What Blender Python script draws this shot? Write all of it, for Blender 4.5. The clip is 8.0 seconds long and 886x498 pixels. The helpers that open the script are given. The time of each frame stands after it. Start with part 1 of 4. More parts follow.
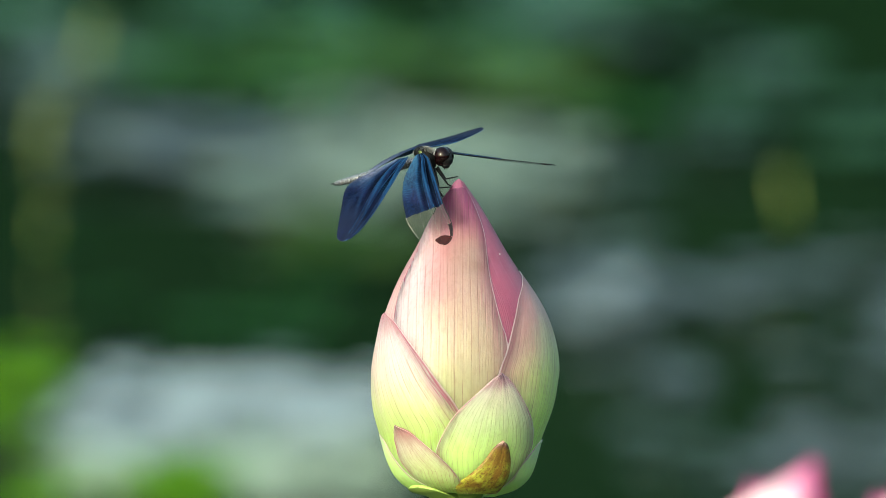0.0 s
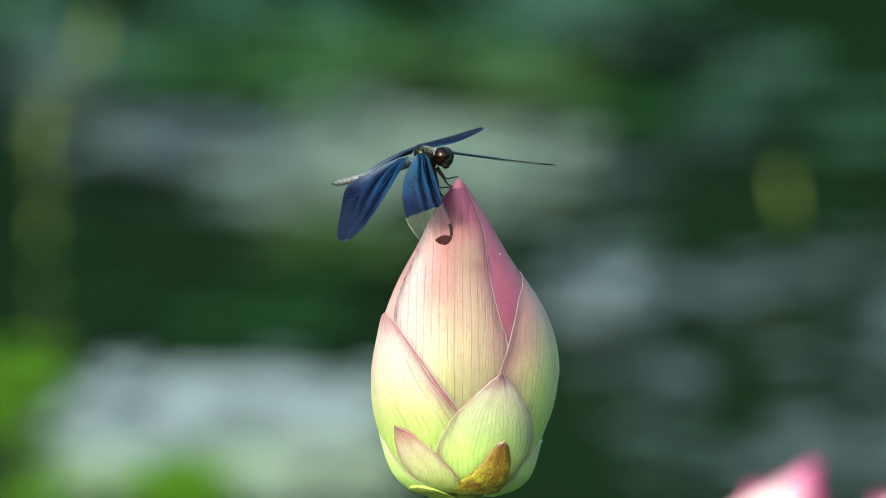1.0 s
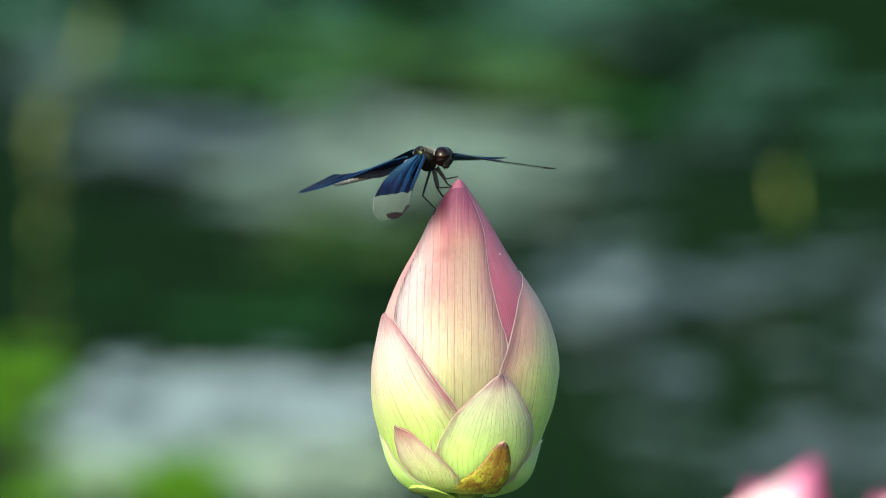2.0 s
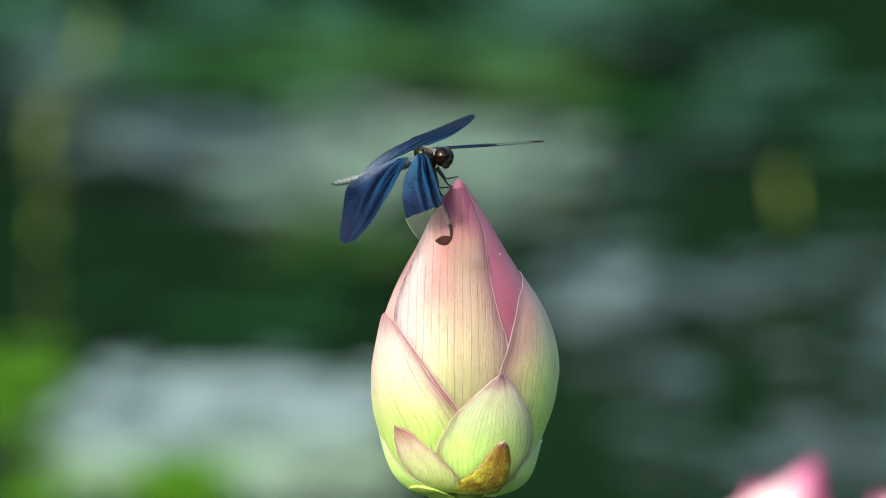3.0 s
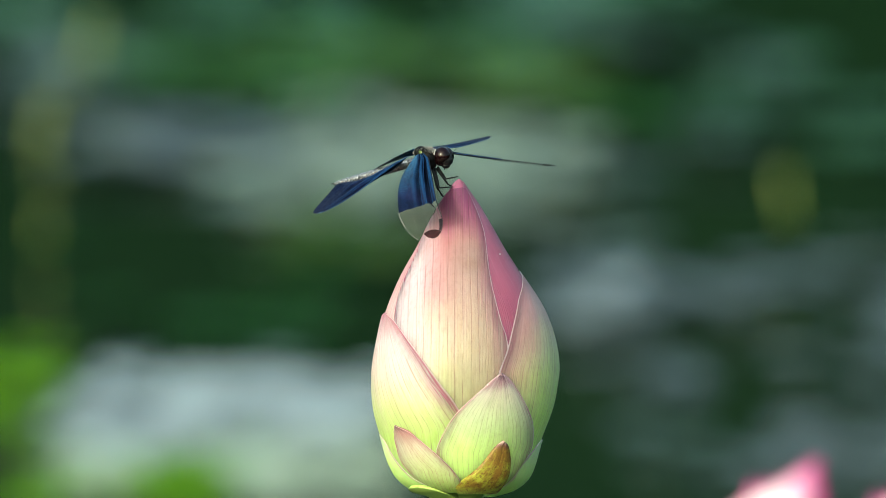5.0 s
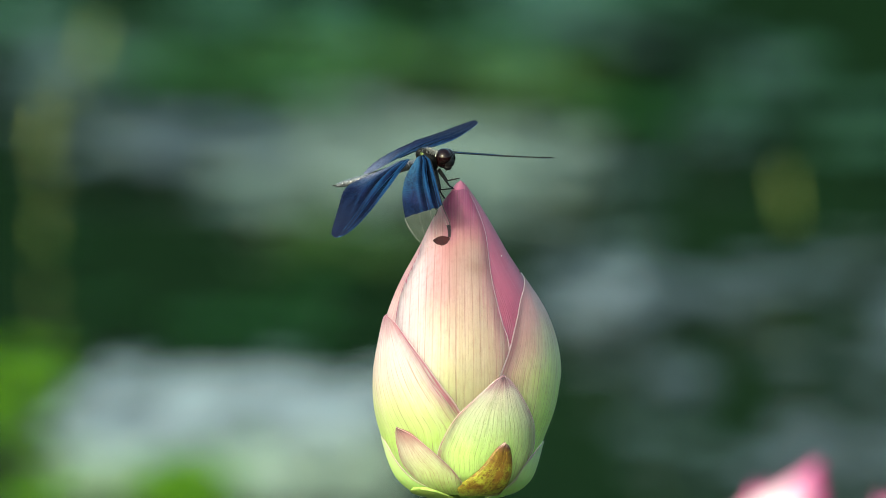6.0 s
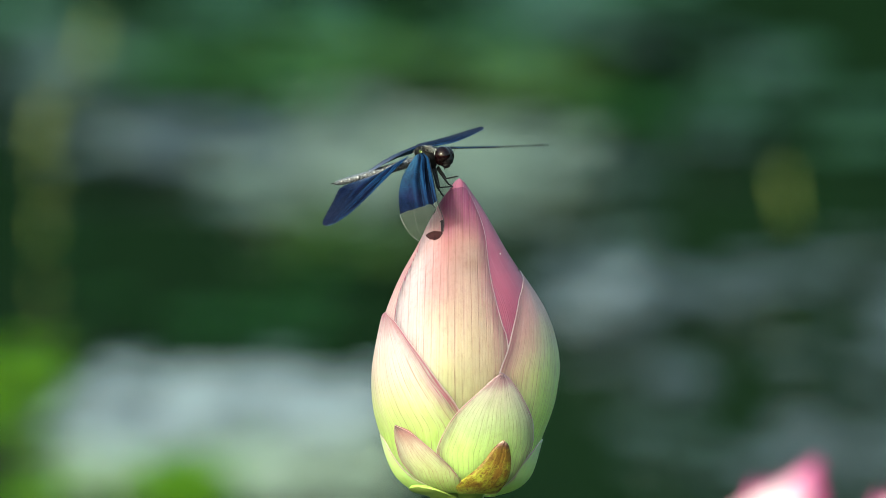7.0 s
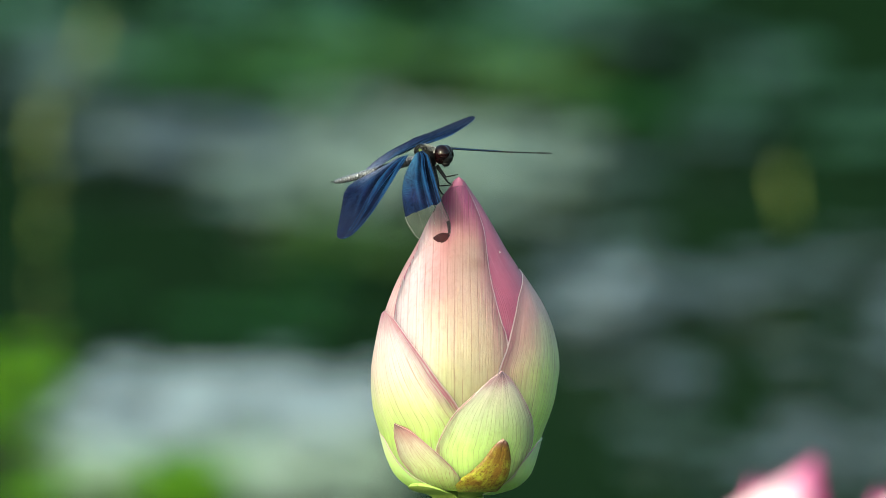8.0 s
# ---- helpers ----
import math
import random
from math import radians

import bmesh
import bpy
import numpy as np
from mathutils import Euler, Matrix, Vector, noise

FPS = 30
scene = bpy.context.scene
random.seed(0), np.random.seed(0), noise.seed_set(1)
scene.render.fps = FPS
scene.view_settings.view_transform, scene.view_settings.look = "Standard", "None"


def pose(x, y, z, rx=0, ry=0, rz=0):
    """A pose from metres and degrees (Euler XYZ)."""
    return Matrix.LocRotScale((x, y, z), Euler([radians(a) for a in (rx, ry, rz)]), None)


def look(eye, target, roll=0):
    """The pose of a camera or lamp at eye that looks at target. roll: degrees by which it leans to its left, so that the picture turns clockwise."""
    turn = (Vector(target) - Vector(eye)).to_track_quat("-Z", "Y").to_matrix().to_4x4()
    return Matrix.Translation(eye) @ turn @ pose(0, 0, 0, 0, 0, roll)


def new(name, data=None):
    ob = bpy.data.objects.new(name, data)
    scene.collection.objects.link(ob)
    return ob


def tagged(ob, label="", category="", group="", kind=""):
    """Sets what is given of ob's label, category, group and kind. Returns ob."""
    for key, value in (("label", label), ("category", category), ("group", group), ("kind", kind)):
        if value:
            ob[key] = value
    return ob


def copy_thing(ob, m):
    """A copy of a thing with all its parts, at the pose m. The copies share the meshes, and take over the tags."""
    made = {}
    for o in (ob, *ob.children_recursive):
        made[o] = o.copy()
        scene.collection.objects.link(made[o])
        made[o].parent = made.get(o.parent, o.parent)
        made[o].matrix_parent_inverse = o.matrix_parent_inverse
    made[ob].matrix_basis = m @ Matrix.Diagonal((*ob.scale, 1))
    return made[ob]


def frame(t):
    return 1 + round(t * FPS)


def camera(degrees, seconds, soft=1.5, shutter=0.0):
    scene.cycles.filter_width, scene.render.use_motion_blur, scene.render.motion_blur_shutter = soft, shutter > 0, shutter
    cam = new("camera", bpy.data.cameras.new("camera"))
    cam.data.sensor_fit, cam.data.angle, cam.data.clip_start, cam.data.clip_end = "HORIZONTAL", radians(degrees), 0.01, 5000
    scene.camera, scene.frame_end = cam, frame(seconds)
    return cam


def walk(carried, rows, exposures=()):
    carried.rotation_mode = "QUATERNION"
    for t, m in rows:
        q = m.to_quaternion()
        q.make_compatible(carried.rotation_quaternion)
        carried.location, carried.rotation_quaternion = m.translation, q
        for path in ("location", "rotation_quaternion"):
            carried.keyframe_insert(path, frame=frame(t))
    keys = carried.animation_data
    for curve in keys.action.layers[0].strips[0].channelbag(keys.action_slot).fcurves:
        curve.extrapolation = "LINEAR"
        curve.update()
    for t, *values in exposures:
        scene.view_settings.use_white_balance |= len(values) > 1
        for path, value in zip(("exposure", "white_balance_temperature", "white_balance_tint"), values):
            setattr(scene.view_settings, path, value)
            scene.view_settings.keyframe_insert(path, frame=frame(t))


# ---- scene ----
PX = 1 / 7000.0          # metres per unit of the drawing grid at the bud
STAND = 1.15             # height of the bud's middle over the water
TILT = 6.0               # the camera looks this much downwards
REACH = 2.5              # camera to bud
SUBJ = pose(0, 0, STAND, -TILT)
EYE = SUBJ @ Vector((0, -REACH, 0))

# ---- camera ----
cam = camera(5.130, 8.0, soft=0.6, shutter=0.3)
cam.data.dof.use_dof = True
cam.data.dof.focus_distance = 2.492
cam.data.dof.aperture_fstop = 20.0


def aim(dx, dy):
    return look(EYE, SUBJ @ Vector((-dx * PX, 0, dy * PX)))


walk(cam, [(t, aim(dx, dy)) for t, dx, dy in (
    (0, 0, 0), (1.7, 0, 0), (2.8, 0, 0), (4.7, 0, 0), (5.3, 1.5, 0), (5.8, 4, 0.2), (5.9, 3, 1.2),
    (6.0, 3, 3), (6.1, 2.5, 3.4), (6.2, 2, 3.7), (6.3, 1, 2.8), (6.4, 1, 2.3), (6.5, 7.5, 3.3),
    (6.6, 3.5, 2.5), (6.7, 2.5, 1.3), (6.8, 4.5, 0.3), (6.9, 4, 0), (7.0, 0.8, -0.7), (7.1, 4.7, -2),
    (7.2, 3.7, -2), (7.3, 2, -2), (7.4, 1, -2.7), (7.5, 0.3, -3), (7.7, 0, -3), (8.0, 0, -3.5))], exposures=((0, 1.14, 6400, -9), (8.0, 1.14, 6400, -9)))

# ---- light ----
SUN_AZ, SUN_EL = 34.0, 27.0   # degrees to the left of the camera's back, and above the horizon
to_sun = Vector((-math.sin(radians(SUN_AZ)) * math.cos(radians(SUN_EL)),
                 -math.cos(radians(SUN_AZ)) * math.cos(radians(SUN_EL)), math.sin(radians(SUN_EL))))
sun_data = bpy.data.lights.new("sun", "SUN")
sun_data.energy, sun_data.angle, sun_data.color = 1.45, radians(3.0), (1.0, 0.96, 0.92)
sun = new("sun", sun_data)
sun.matrix_basis = look(to_sun * 30, (0, 0, 0))

world = bpy.data.worlds.new("sky")
scene.world = world
world.use_nodes = True
wn = world.node_tree.nodes
sky = wn.new("ShaderNodeTexSky")
sky.sky_type, sky.sun_disc = "NISHITA", False
sky.sun_elevation = radians(SUN_EL)
sky.sun_rotation = math.atan2(to_sun.x, to_sun.y)
wn["Background"].inputs["Strength"].default_value = 0.16
sky.dust_density, sky.ozone_density, sky.air_density = 5.0, 0.8, 1.3
world.node_tree.links.new(sky.outputs[0], wn["Background"].inputs["Color"])


# ---- materials ----
class Mat:
    """A small builder for node materials."""

    def __init__(self, name):
        self.m = bpy.data.materials.new(name)
        self.m.use_nodes = True
        self.t = self.m.node_tree
        self.b = self.t.nodes["Principled BSDF"]
        self.out = self.t.nodes["Material Output"]

    def node(self, kind, **props):
        n = self.t.nodes.new(kind)
        for key, value in props.items():
            setattr(n, key, value)
        return n

    def put(self, socket, value):
        if isinstance(value, bpy.types.NodeSocket):
            self.t.links.new(value, socket)
        elif isinstance(value, (tuple, list)) and len(value) == 3 and socket.type == "RGBA":
            socket.default_value = (*value, 1)
        else:
            socket.default_value = value

    def set(self, **values):
        for key, value in values.items():
            self.put(self.b.inputs[key.replace("_", " ")], value)
        return self

    def math(self, op, a, b=0.0, c=0.0):
        n = self.node("ShaderNodeMath", operation=op)
        for s, v in zip(n.inputs, (a, b, c)):
            self.put(s, v)
        return n.outputs[0]

    def step(self, value, lo, hi, to_lo=0.0, to_hi=1.0):
        n = self.node("ShaderNodeMapRange", interpolation_type="SMOOTHSTEP")
        for key, v in (("Value", value), ("From Min", lo), ("From Max", hi), ("To Min", to_lo), ("To Max", to_hi)):
            self.put(n.inputs[key], v)
        return n.outputs[0]

    def mix(self, fac, a, b, blend="MIX"):
        n = self.node("ShaderNodeMix", data_type="RGBA", blend_type=blend)
        self.put(n.inputs[0], fac)
        self.put(n.inputs[6], a)
        self.put(n.inputs[7], b)
        return n.outputs[2]

    def ramp(self, fac, stops):
        n = self.node("ShaderNodeValToRGB")
        e = n.color_ramp.elements
        while len(e) < len(stops):
            e.new(0.5)
        for el, (p, c) in zip(e, stops):
            el.position, el.color = p, (*c, 1)
        self.put(n.inputs[0], fac)
        return n.outputs[0]

    def coords(self, kind="Object", scale=(1, 1, 1)):
        c = self.node("ShaderNodeTexCoord").outputs[kind]
        m = self.node("ShaderNodeMapping")
        m.inputs["Scale"].default_value = scale
        self.put(m.inputs[0], c)
        return m.outputs[0]

    def noise(self, vector, scale, detail=3.0, rough=0.55):
        n = self.node("ShaderNodeTexNoise")
        self.put(n.inputs["Vector"], vector)
        for key, v in (("Scale", scale), ("Detail", detail), ("Roughness", rough)):
            n.inputs[key].default_value = v
        return n.outputs[0]

    def voronoi(self, vector, scale, feature="DISTANCE_TO_EDGE"):
        n = self.node("ShaderNodeTexVoronoi", feature=feature)
        self.put(n.inputs["Vector"], vector)
        n.inputs["Scale"].default_value = scale
        return n.outputs["Distance"]

    def bump(self, height, strength, distance):
        n = self.node("ShaderNodeBump")
        self.put(n.inputs["Height"], height)
        n.inputs["Strength"].default_value, n.inputs["Distance"].default_value = strength, distance
        self.put(self.b.inputs["Normal"], n.outputs[0])
        return self

    def uv(self):
        s = self.node("ShaderNodeSeparateXYZ")
        self.put(s.inputs[0], self.node("ShaderNodeTexCoord").outputs["UV"])
        return s.outputs[0], s.outputs[1]

    def thin(self, share, colour):
        """Lets a share of the light pass through, as in a leaf."""
        tr = self.node("ShaderNodeBsdfTranslucent")
        self.put(tr.inputs["Color"], colour)
        mx = self.node("ShaderNodeMixShader")
        mx.inputs[0].default_value = share
        self.put(mx.inputs[1], self.b.outputs[0])
        self.put(mx.inputs[2], tr.outputs[0])
        self.put(self.out.inputs[0], mx.outputs[0])
        return self


def petal_material(name, stops, margin, margin_width=0.16, vein=(0.45, 0.17, 0.16), vein_share=0.35, count=26, pale_rim=0.85, rim_on=0, blush=0.0, blush_width=0.6, blush_on=0, flank=None, tan=None):
    """A lotus petal: colour along it, a coloured margin with a soft blush inside it, lengthwise veins and a pale thin rim."""
    k = Mat(name)
    u, v = k.uv()
    veins = k.node("ShaderNodeUVMap", uv_map="Veins")
    parts = k.node("ShaderNodeSeparateXYZ")
    k.put(parts.inputs[0], veins.outputs[0])
    w = k.math("MULTIPLY", parts.outputs[0], float(count))
    blotch = k.noise(k.coords("Object"), 140.0, 4.0)

    def lengthwise(across, along, offset, detail=2.0):
        comb = k.node("ShaderNodeCombineXYZ")
        k.put(comb.inputs[0], k.math("MULTIPLY_ADD", w, across, offset))
        k.put(comb.inputs[1], k.math("MULTIPLY", v, along))
        return k.noise(comb.outputs[0], 1.0, detail, 0.55)

    streak = lengthwise(1.0, 1.3, 0.0)
    fine = lengthwise(4.6, 5.0, 7.0)
    broad = lengthwise(0.33, 1.1, 3.0)
    weak = lengthwise(1.0, 5.5, 19.0)
    run = k.math("ADD", k.math("MULTIPLY", k.math("SUBTRACT", blotch, 0.5), 0.14), k.math("MULTIPLY", k.math("SUBTRACT", streak, 0.5), 0.16))
    body = k.ramp(k.math("ADD", v, run), stops)
    side = k.math("ABSOLUTE", k.math("MULTIPLY_ADD", u, 2.0, -1.0))
    if flank:   # a paler share of the petal along its left edge
        body = k.mix(k.math("MULTIPLY", k.step(k.math("MULTIPLY_ADD", broad, 0.12, u), 0.58, 0.22), k.math("MULTIPLY", k.step(v, 0.95, 0.72), 0.8)), body, flank)
    if tan:     # a duller share along its right edge
        body = k.mix(k.math("MULTIPLY", k.step(k.math("MULTIPLY_ADD", broad, 0.3, u), 0.58, 0.95), k.math("MULTIPLY", k.step(v, 0.92, 0.75), 0.65)), body, tan)
    # main veins, unevenly spaced, fading in and out; finer ones between them
    wob = k.math("MULTIPLY_ADD", streak, 0.9, w)
    saw = k.math("ABSOLUTE", k.math("SUBTRACT", k.math("FRACT", wob), 0.5))
    line = k.math("MULTIPLY", k.step(saw, 0.085, 0.02), k.step(weak, 0.34, 0.60, 0.15, 1.0))
    saw2 = k.math("ABSOLUTE", k.math("SUBTRACT", k.math("FRACT", k.math("MULTIPLY_ADD", fine, 0.5, k.math("MULTIPLY", w, 2.6))), 0.5))
    line2 = k.math("MULTIPLY", k.step(saw2, 0.16, 0.03), k.step(weak, 0.6, 0.42, 0.0, 0.35))
    lines = k.math("MAXIMUM", line, k.math("MAXIMUM", line2, k.step(fine, 0.56, 0.74, 0.0, 0.3)))
    body = k.mix(k.step(broad, 0.42, 0.66, 0.0, 0.14), body, vein)
    body = k.mix(k.math("MULTIPLY", lines, vein_share), body, vein)
    body = k.mix(k.math("MULTIPLY", k.step(fine, 0.48, 0.28), 0.08), body, (0.74, 0.62, 0.56))
    ragged = k.math("ADD", k.math("MULTIPLY", k.math("SUBTRACT", blotch, 0.5), 0.12), k.math("MULTIPLY", k.math("SUBTRACT", fine, 0.5), 0.34))
    reach = k.math("ADD", side, ragged)
    height = k.step(v, 0.12, 0.55, 0.3, 1.0)
    if blush:
        wide = k.math("MULTIPLY", k.step(reach, 1.0 - blush_width, 1.02), blush)
        if blush_on:   # 1: the right half alone, -1: the left one
            wide = k.math("MULTIPLY", wide, k.step(u, 0.5 - 0.12 * blush_on, 0.5 + 0.12 * blush_on))
        body = k.mix(k.math("MULTIPLY", wide, height), body, margin)
    edge = k.step(reach, 1.0 - margin_width, 1.0)
    body = k.mix(k.math("MULTIPLY", edge, height), body, margin)
    dots = k.noise(k.coords("Object"), 1500.0, 2.0, 0.6)
    body = k.mix(k.math("MULTIPLY", k.step(dots, 0.58, 0.72), k.math("MULTIPLY_ADD", edge, 0.4, 0.12)), body, vein)
    grit = k.noise(k.coords("Object", (1, 1, 0.35)), 900.0, 4.0, 0.6)
    body = k.mix(k.step(grit, 0.45, 0.72, 0.0, 0.18), body, vein)
    rim = k.step(side, 0.981, 0.990)
    if rim_on:   # 1: the right edge alone, -1: the left one
        rim = k.math("MULTIPLY", rim, k.step(u, 0.5 - 0.1 * rim_on, 0.5 + 0.1 * rim_on))
    body = k.mix(k.math("MULTIPLY", rim, pale_rim), body, (0.92, 0.78, 0.80))
    k.set(Base_Color=body, Roughness=k.step(fine, 0.3, 0.8, 0.40, 0.58), Subsurface_Weight=0.75, Subsurface_Scale=0.016,
          Specular_IOR_Level=0.35)
    k.b.inputs["Subsurface Radius"].default_value = (1.0, 0.92, 0.78)
    k.bump(k.math("MULTIPLY_ADD", lines, -0.45, k.math("MULTIPLY_ADD", grit, 0.8, k.math("MULTIPLY_ADD", broad, 1.2, k.math("MULTIPLY", fine, 0.7)))), 0.42, 0.0003)
    return k.m


LIME, CREAM = (0.40, 0.58, 0.17), (0.70, 0.50, 0.40)
ROSE = (0.40, 0.09, 0.16)

mat_centre = petal_material("petal_cream_rose", [(0.0, LIME), (0.20, (0.34, 0.41, 0.11)), (0.34, (0.37, 0.39, 0.19)), (0.50, (0.385, 0.31, 0.215)), (0.68, (0.375, 0.212, 0.225)), (0.82, (0.335, 0.14, 0.155)), (0.93, (0.25, 0.048, 0.115)), (1.0, (0.27, 0.052, 0.13))], ROSE, 0.05, vein=(0.15, 0.055, 0.05), vein_share=0.62, count=15, pale_rim=0.65, rim_on=1, blush=0.45, blush_width=0.35, blush_on=1, flank=(0.56, 0.42, 0.475), tan=(0.285, 0.215, 0.165))
mat_rose = petal_material("petal_deep_rose", [(0.0, CREAM), (0.35, (0.29, 0.075, 0.12)), (0.55, (0.27, 0.06, 0.115)), (0.8, (0.33, 0.09, 0.155)), (1.0, (0.34, 0.09, 0.16))], ROSE, 0.1, vein=(0.20, 0.04, 0.08), vein_share=0.4, count=30)
mat_inner = petal_material("petal_pale_pink", [(0.0, CREAM), (0.5, (0.54, 0.36, 0.37)), (0.75, (0.46, 0.23, 0.26)), (1.0, (0.38, 0.11, 0.18))], ROSE, 0.1, vein=(0.30, 0.10, 0.12), vein_share=0.4, count=30)
mat_tip = petal_material("petal_tip_pink", [(0.0, CREAM), (0.6, (0.42, 0.10, 0.18)), (1.0, (0.50, 0.11, 0.21))], ROSE, 0.1, vein=(0.34, 0.07, 0.13), vein_share=0.4, count=12)
mat_side = petal_material("petal_green_blush", [(0.0, (0.50, 0.80, 0.13)), (0.26, (0.58, 0.90, 0.18)), (0.45, (0.60, 0.78, 0.26)), (0.64, (0.56, 0.57, 0.33)), (0.80, (0.48, 0.34, 0.30)), (1.0, (0.46, 0.18, 0.22))], (0.42, 0.16, 0.18), 0.08, vein=(0.18, 0.12, 0.10), vein_share=0.75, count=30, pale_rim=0.6, rim_on=-1, blush=0.85, blush_width=0.7, blush_on=-1)
mat_left = petal_material("petal_cream_green", [(0.0, LIME), (0.30, (0.38, 0.55, 0.125)), (0.48, (0.46, 0.50, 0.255)), (0.63, (0.52, 0.435, 0.38)), (0.84, (0.54, 0.41, 0.44)), (0.95, (0.48, 0.23, 0.27)), (1.0, ROSE)], (0.40, 0.085, 0.14), 0.09, vein=(0.20, 0.14, 0.09), vein_share=0.6, count=24, pale_rim=0.3, blush=0.55, blush_width=0.34, blush_on=1)
mat_front = petal_material("petal_pale_green", [(0.0, (0.40, 0.66, 0.11)), (0.35, (0.53, 0.77, 0.22)), (0.62, (0.63, 0.73, 0.40)), (0.84, (0.60, 0.52, 0.42)), (0.93, (0.36, 0.17, 0.22)), (0.975, (0.10, 0.03, 0.07)), (1.0, (0.06, 0.02, 0.05))], (0.38, 0.08, 0.14), 0.07, vein=(0.20, 0.20, 0.09), vein_share=0.6, count=20, pale_rim=0.25, blush=0.5, blush_width=0.3)
mat_small = petal_material("petal_small_blush", [(0.0, (0.34, 0.54, 0.09)), (0.35, (0.44, 0.50, 0.23)), (0.70, (0.50, 0.43, 0.33)), (0.90, (0.38, 0.20, 0.19)), (0.97, (0.12, 0.02, 0.05)), (1.0, (0.10, 0.015, 0.04))], (0.36, 0.08, 0.12), 0.10, vein=(0.20, 0.07, 0.06), vein_share=0.7, count=12, pale_rim=0.35, blush=0.4, blush_width=0.4)
mat_low = petal_material("petal_low_green", [(0.0, (0.46, 0.90, 0.15)), (0.5, (0.58, 0.94, 0.25)), (1.0, (0.72, 0.86, 0.45))], (0.55, 0.30, 0.32), 0.10, vein=(0.42, 0.46, 0.18), vein_share=0.3, count=20, pale_rim=0.3)


def brown_sepal():
    k = Mat("sepal_olive_brown")
    u, v = k.uv()
    comb = k.node("ShaderNodeCombineXYZ")
    k.put(comb.inputs[0], k.math("MULTIPLY", u, 9.0))
    k.put(comb.inputs[1], k.math("MULTIPLY", v, 2.5))
    n = k.noise(comb.outputs[0], 1.6, 6.0, 0.7)
    patchy = k.noise(k.coords("Object"), 260.0, 5.0, 0.7)
    rot = k.step(k.math("ADD", k.math("MULTIPLY_ADD", patchy, 0.9, k.math("MULTIPLY", n, 0.4)), k.math("MULTIPLY", v, 0.15)), 0.56, 0.80)
    body = k.mix(rot, (0.42, 0.42, 0.045), (0.22, 0.115, 0.016))
    dots = k.noise(k.coords("Object"), 1100.0, 3.0, 0.65)
    body = k.mix(k.step(dots, 0.50, 0.66, 0.0, 0.75), body, (0.11, 0.045, 0.010))
    body = k.mix(k.step(v, 0.80, 0.96), body, (0.15, 0.055, 0.045))
    tip = k.math("MULTIPLY", k.step(v, 0.90, 0.98), k.step(n, 0.45, 0.6))
    body = k.mix(tip, body, (0.55, 0.42, 0.38))
    k.set(Base_Color=body, Roughness=0.5)
    k.bump(n, 0.5, 0.0005)
    return k.m


mat_brown = brown_sepal()


def stalk_material(name, a, b):
    k = Mat(name)
    n = k.noise(k.coords("Object", (1, 1, 0.15)), 400.0, 4.0)
    k.set(Base_Color=k.mix(n, a, b), Roughness=0.5)
    k.bump(n, 0.4, 0.0005)
    return k.m


mat_straw = stalk_material("stalk_straw", (0.18, 0.25, 0.05), (0.28, 0.34, 0.09))
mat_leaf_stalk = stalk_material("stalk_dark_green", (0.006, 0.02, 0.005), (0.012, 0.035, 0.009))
mat_stalk = stalk_material("stalk_green", (0.20, 0.34, 0.05), (0.42, 0.55, 0.14))


def leaf_material(name, dark, light, rough, clear, gloss=0.06):
    """A lotus leaf: waxy, with radial veins."""
    k = Mat(name)
    u, v = k.uv()
    big = k.noise(k.coords("Object"), 6.0, 4.0)
    fine = k.noise(k.coords("Object"), 60.0, 3.0)
    rib = k.step(k.math("ABSOLUTE", k.math("SUBTRACT", k.math("FRACT", k.math("MULTIPLY", u, 21.0)), 0.5)), 0.06, 0.0)
    body = k.mix(k.step(big, 0.3, 0.7), dark, light)
    body = k.mix(k.math("MULTIPLY", rib, 0.4), body, light)
    body = k.mix(k.step(fine, 0.66, 0.8, 0.0, 0.3), body, (0.25, 0.2, 0.06))
    k.set(Base_Color=body, Roughness=k.step(big, 0.2, 0.8, rough, rough + 0.12),
          Specular_IOR_Level=gloss)
    k.bump(k.math("ADD", rib, fine), 0.4, 0.003)
    k.thin(clear, light)
    return k.m


mat_leaf = leaf_material("leaf_green", (0.027, 0.090, 0.024), (0.050, 0.15, 0.042), 0.5, 0.25)
mat_leaf_teal = leaf_material("leaf_blue_green", (0.022, 0.068, 0.037), (0.040, 0.104, 0.057), 0.5, 0.15)
mat_leaf_lime = leaf_material("leaf_lime", (0.078, 0.21, 0.004), (0.14, 0.31, 0.009), 0.5, 0.35)
# three pale leaf colours that stand in for sky mirrored on the water
mat_leaf_sky_pale = leaf_material("leaf_sky_pale", (0.122, 0.172, 0.132), (0.207, 0.272, 0.212), 0.35, 0.05, 0.4)
mat_leaf_sky_bright = leaf_material("leaf_sky_bright", (0.225, 0.293, 0.325), (0.34, 0.41, 0.46), 0.33, 0.05, 0.4)
mat_leaf_sky_mint = leaf_material("leaf_sky_mint", (0.23, 0.31, 0.23), (0.345, 0.43, 0.34), 0.4, 0.1, 0.4)
mat_leaf_grey = leaf_material("leaf_grey_green", (0.032, 0.060, 0.050), (0.055, 0.095, 0.080), 0.4, 0.08, 0.4)
# blue-grey, for the dimmer part of the painted sky reflection
mat_leaf_sky_grey = leaf_material("leaf_sky_grey", (0.050, 0.071, 0.083), (0.093, 0.128, 0.148), 0.38, 0.06, 0.4)
mat_leaf_olive = leaf_material("leaf_olive", (0.045, 0.095, 0.022), (0.078, 0.155, 0.036), 0.5, 0.25)
